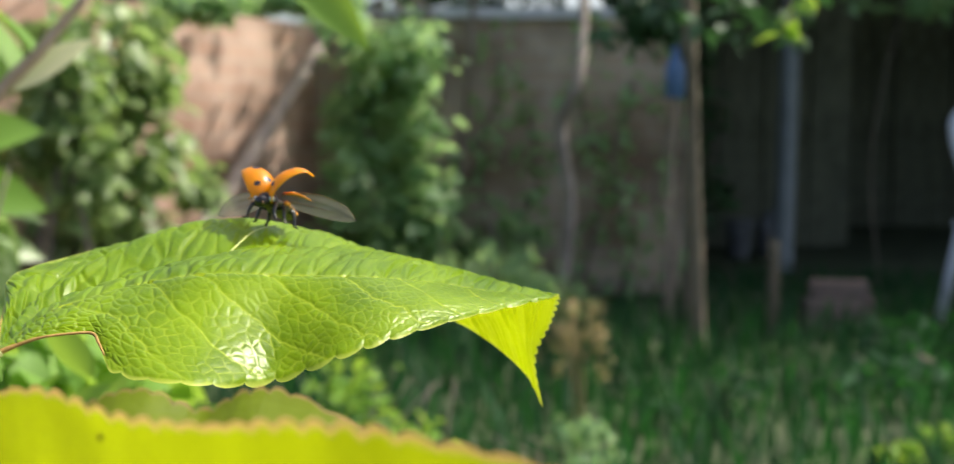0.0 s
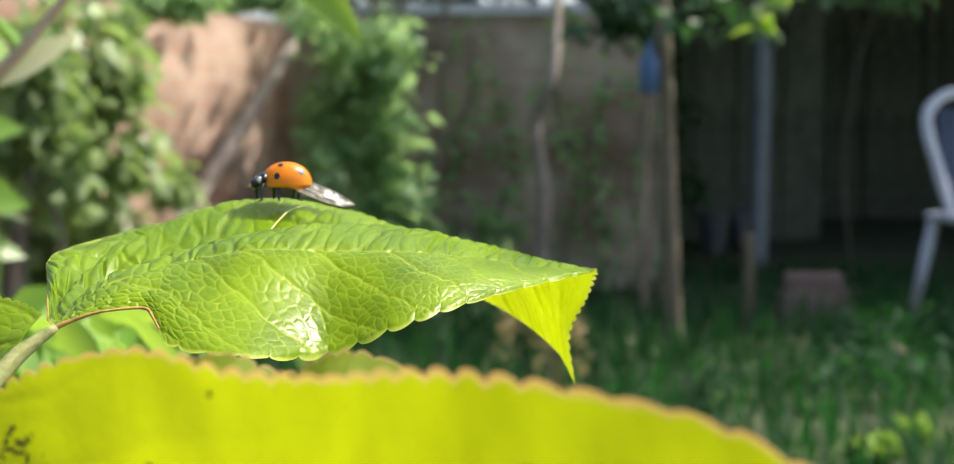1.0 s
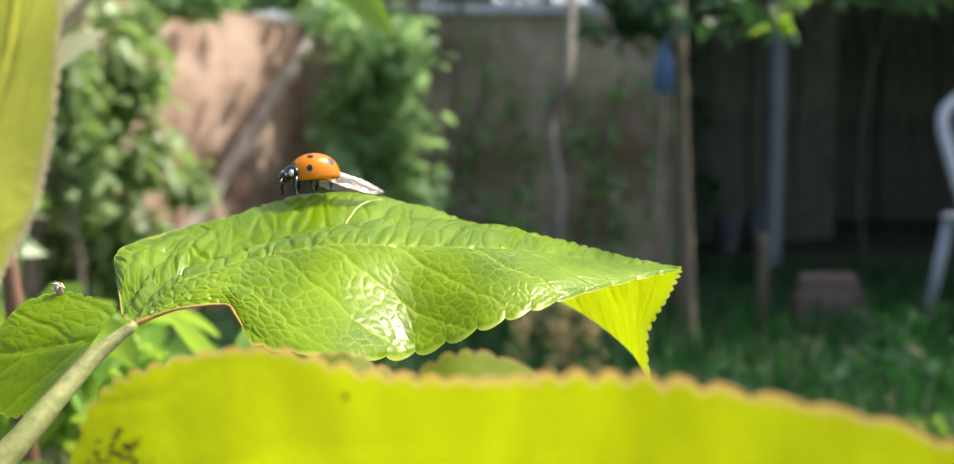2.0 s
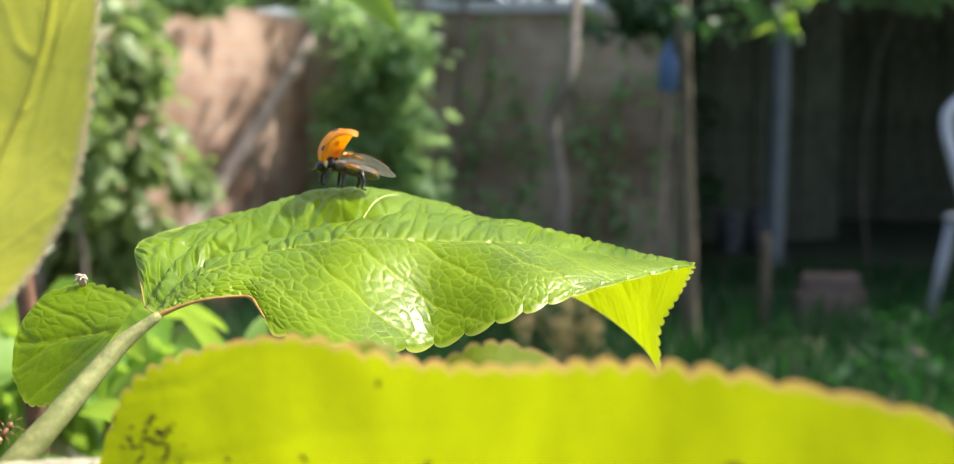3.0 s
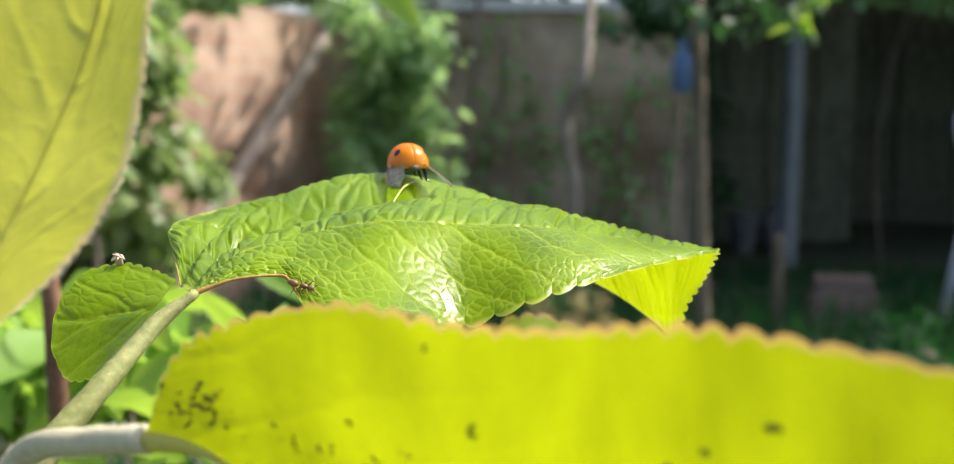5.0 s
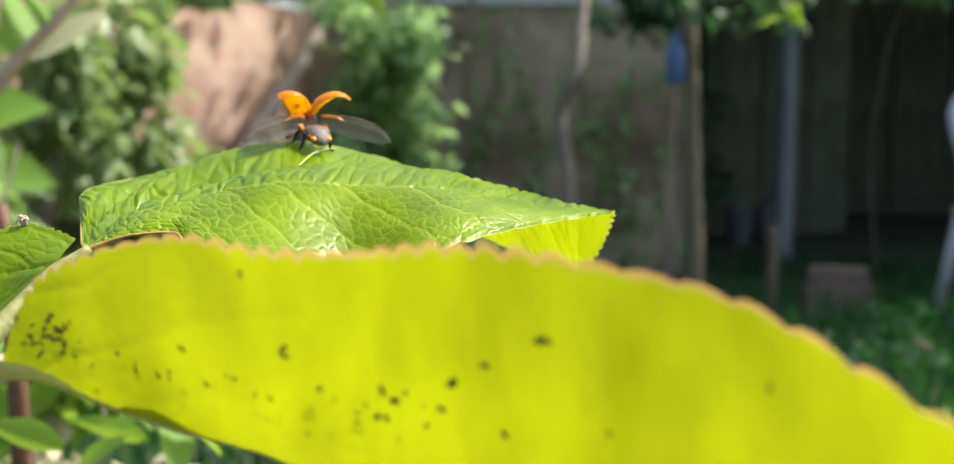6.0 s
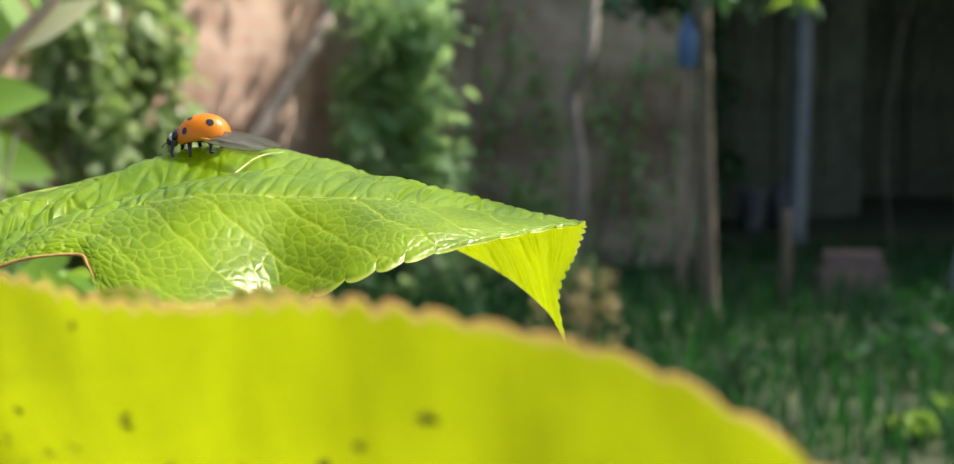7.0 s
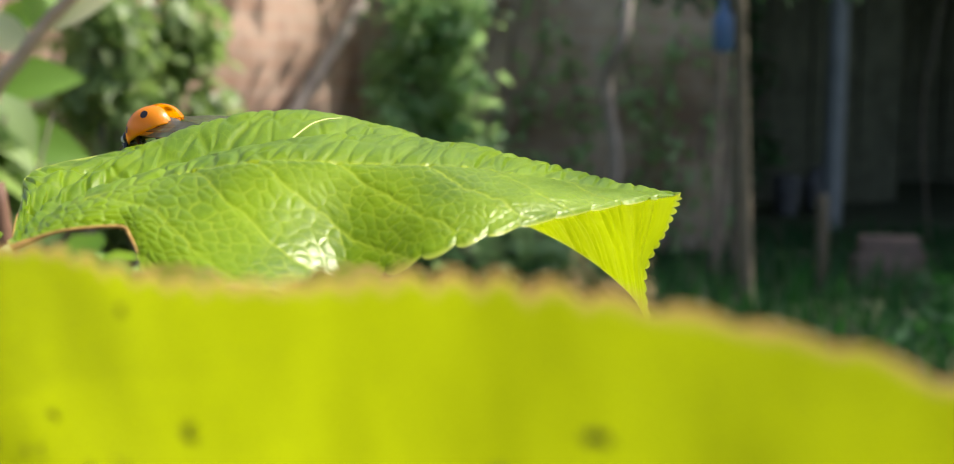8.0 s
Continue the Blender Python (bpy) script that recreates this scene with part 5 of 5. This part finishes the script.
twig("apple_twig", "thin twig with one bright green drooping leaf", [(-0.40, 0.62, -0.02), (-0.38, 0.62, 0.6), (-0.28, 0.60, 0.97), (-0.14, 0.53, 0.93), (-0.095, 0.51, 0.892), (-0.071, 0.50, 0.867)], [0.005, 0.004, 0.003, 0.0024, 0.002, 0.0012],
     [((-0.072, 0.50, 0.868), 4, -44, 75, 0.050, 0.019)], TWIG, FRESH, "twigs of the apple shoot")
twig("apple_twig", "apple twig with large sunlit leaves", [(-0.5, 1.05, -0.02), (-0.46, 1.05, 0.45), (-0.42, 1.02, 0.65), (-0.40, 1.0, 0.80), (-0.39, 1.0, 0.9)], [0.005, 0.004, 0.003, 0.002],
     [((-0.40, 1.0, 0.79), 5, 10, 60, 0.07, 0.042), ((-0.40, 1.0, 0.755), 0, -10, 60, 0.075, 0.045), ((-0.41, 1.0, 0.71), 8, 0, 50, 0.07, 0.045), ((-0.395, 1.0, 0.83), 350, 25, 60, 0.06, 0.035), ((-0.41, 1.02, 0.68), 15, -25, 60, 0.07, 0.04)], TWIG, FRESH, "twigs of the apple shoot")
twig("apple_twig", "low red-brown twig with small bright leaves", [(-0.15, 0.34, -0.02), (-0.135, 0.34, 0.45), (-0.122, 0.33, 0.65), (-0.119, 0.32, 0.735), (-0.122, 0.32, 0.772)], [0.004, 0.0034, 0.003, 0.0028, 0.002],
     [((random.uniform(-0.122, -0.07), random.uniform(0.31, 0.42), random.uniform(0.69, 0.755)), random.uniform(-50, 230), random.uniform(-30, 60), random.uniform(20, 80), random.uniform(0.016, 0.03), random.uniform(0.006, 0.012)) for _ in range(26)], TWIG, FRESH, "twigs of the apple shoot")


# ---- what moves ----
# seconds; feet x, y, z in millimetres; heading, pitch, roll in degrees; how far the wing cases and the wings stand open (0 to 1)
BUG = [
    (0, -22.9, 170.0, -8.65, 246, -18, 0, 1, 1),
    (0.2, -26.2, 170.0, -7.7, 238, -18, 0, 1, 1),
    (0.4, -24.4, 170.0, -8.0, 235, -16, 0, 1, 1),
    (0.5, -23.4, 170.0, -8.9, 228, -8, 0, 0.85, 0.75),
    (0.6, -22.7, 170.0, -9.2, 212, 0, 0, 0.4, 0.3),
    (0.8, -23.3, 170.0, -9.22, 192, 0, 0, 0, 0),
    (1, -26.0, 169.0, -8.02, 196, 0, 0, 0, 0),
    (1.5, -30.3, 168.0, -8.12, 220, 3, 6, 0, 0),
    (2.4, -31.3, 170.0, -7.72, 200, 0, 0, 0, 0),
    (2.8, -30.6, 170.0, -8.0, 192, -6, 0, 0.65, 0.65),
    (3.0, -29.0, 170.0, -7.95, 193, -7, 0, 1, 0.86),
    (3.2, -28.8, 170.0, -7.5, 192, -10, 0, 1, 0.82),
    (3.3, -28.6, 170.0, -8.1, 196, -4, 0, 0.5, 0.4),
    (3.4, -28.9, 170.0, -8.1, 188, 0, 0, 0, 0.05),
    (3.5, -29.7, 170.0, -7.87, 184, 2, 0, 0, 0),
    (3.8, -31.4, 170.0, -7.87, 172, 0, 0, 0, 0),
    (4.0, -31.3, 170.0, -8.12, 142, 12, 0, 0, 0.08),
    (4.2, -29.6, 171.0, -8.42, 122, 0, 0, 0, 0.1),
    (5.3, -25.1, 172.0, -9.0, 108, 0, 0, 0, 0.1),
    (5.5, -26.5, 172.0, -8.55, 132, 0, 0, 0, 0.08),
    (5.6, -25.5, 172.0, -8.9, 128, -10, 0, 0.6, 0.6),
    (5.7, -26.2, 172.0, -9.2, 112, -20, 0, 1, 1),
    (5.9, -26.3, 172.0, -8.6, 118, -20, 0, 1, 1),
    (6.1, -26.2, 172.0, -8.9, 122, -20, 0, 1, 1),
    (6.3, -26.2, 172.0, -9.1, 130, -20, 0, 0.95, 0.9),
    (6.5, -26.0, 172.0, -9.4, 150, -8, 0, 0.3, 0.2),
    (6.7, -28.3, 171.0, -9.22, 165, 0, 0, 0.05, 0.05),
    (7.0, -31.8, 169.0, -9.12, 174, 9, 0, 0, 0.08),
    (7.5, -40.2, 172.0, -11.42, 168, 22, 0, 0, 0.12),
    (8.0, -44.4, 176.0, -12.62, 158, 22, -8, 0.13, 0.12),
]


# seconds; lift in millimetres and the dip of the tip in degrees, as the front leaf sways
FRONT = [(0, 0, 0), (5.0, 0, 0), (5.5, 0, 0), (6.0, 0.1, 0.5), (6.5, 0.4, 0.5), (7.0, 0.5, 0.5), (7.5, 0.05, 0.5), (7.7, -0.8, 1.3), (8.0, 0.25, 0.7)]


# seconds; x, y, z in millimetres; heading in degrees
ANT = [
    (0, -54.5, 117, -29.5, 60),
    (3.0, -55, 119, -28.2, 70),
    (3.3, -54.2, 133.5, -23.5, 80),
    (3.5, -54.4, 134.5, -21.6, 80),
    (4.0, -54.2, 140.5, -17.3, 40),
    (4.2, -49.5, 137.5, -16.4, -5),
    (5.3, -32.3, 130.5, -18.7, -20),
    (5.6, -33.2, 134.0, -17.6, 160),
    (6.1, -34.9, 134.0, -17.8, 165),
    (6.2, -37.4, 136.0, -16.0, 165),
    (6.5, -43.4, 131.0, -16.6, 190),
    (7.0, -46, 127.5, -20.5, 215),
    (8.0, -50, 120, -25.5, 225),
]


def case_turn(side, up):
    """The turn of a wing case that stands open by the share up: its tip rises outwards, its outer face turns forwards and inwards."""
    tip, face = Vector((-0.3, 0.6 * side, 0.7)).normalized(), Vector((1.0, -1.6 * side, 1.8)).normalized()
    rest_tip, rest_face = Vector((-1, 0, 0)), Vector((0, 0.6 * side, 0.8))
    def triad(a, c):
        return Matrix((a, c, a.cross(c))).transposed()
    whole = (triad(tip, face) @ triad(rest_tip, rest_face).transposed()).to_quaternion()
    return Quaternion().slerp(whole, up).to_matrix().to_4x4()


def motions():
    walk(front, [(t, pose(-25 * MM, 85 * MM, LEVEL + (z - 20) * MM, 0, tip, 0) @ pose(25 * MM, -85 * MM, 20 * MM - LEVEL)) for t, z, tip in FRONT])
    walk(walking_ant, [(t, pose(x * MM, y * MM, LEVEL + z * MM, 42, 0, 0) @ pose(0, 0, 0.2 * MM, 0, 0, h)) for t, x, y, z, h in ANT])
    walk(bug, [(t, pose(x * MM, y * MM, LEVEL + z * MM, 0, 0, yaw) @ pose(0, 0, 0, roll, pitch, 0)) for t, x, y, z, yaw, pitch, roll, up, out in BUG])
    for side, case, wing in ((1, bug_cases[0], bug_wings[0]), (-1, bug_cases[1], bug_wings[1])):
        walk(case, [(t, Matrix.Translation((HINGE.x * MM, side * HINGE.y * MM, HINGE.z * MM)) @ case_turn(side, up)) for t, *_, up, out in BUG])
        walk(wing, [(t, pose(WING_ROOT.x * MM, side * WING_ROOT.y * MM, WING_ROOT.z * MM, side * (-38 + 108 * out), -22 + 25 * out - 12 * max(0, 5 * out - 4), -side * (8 + 64 * out))) for t, *_, up, out in BUG])


motions()
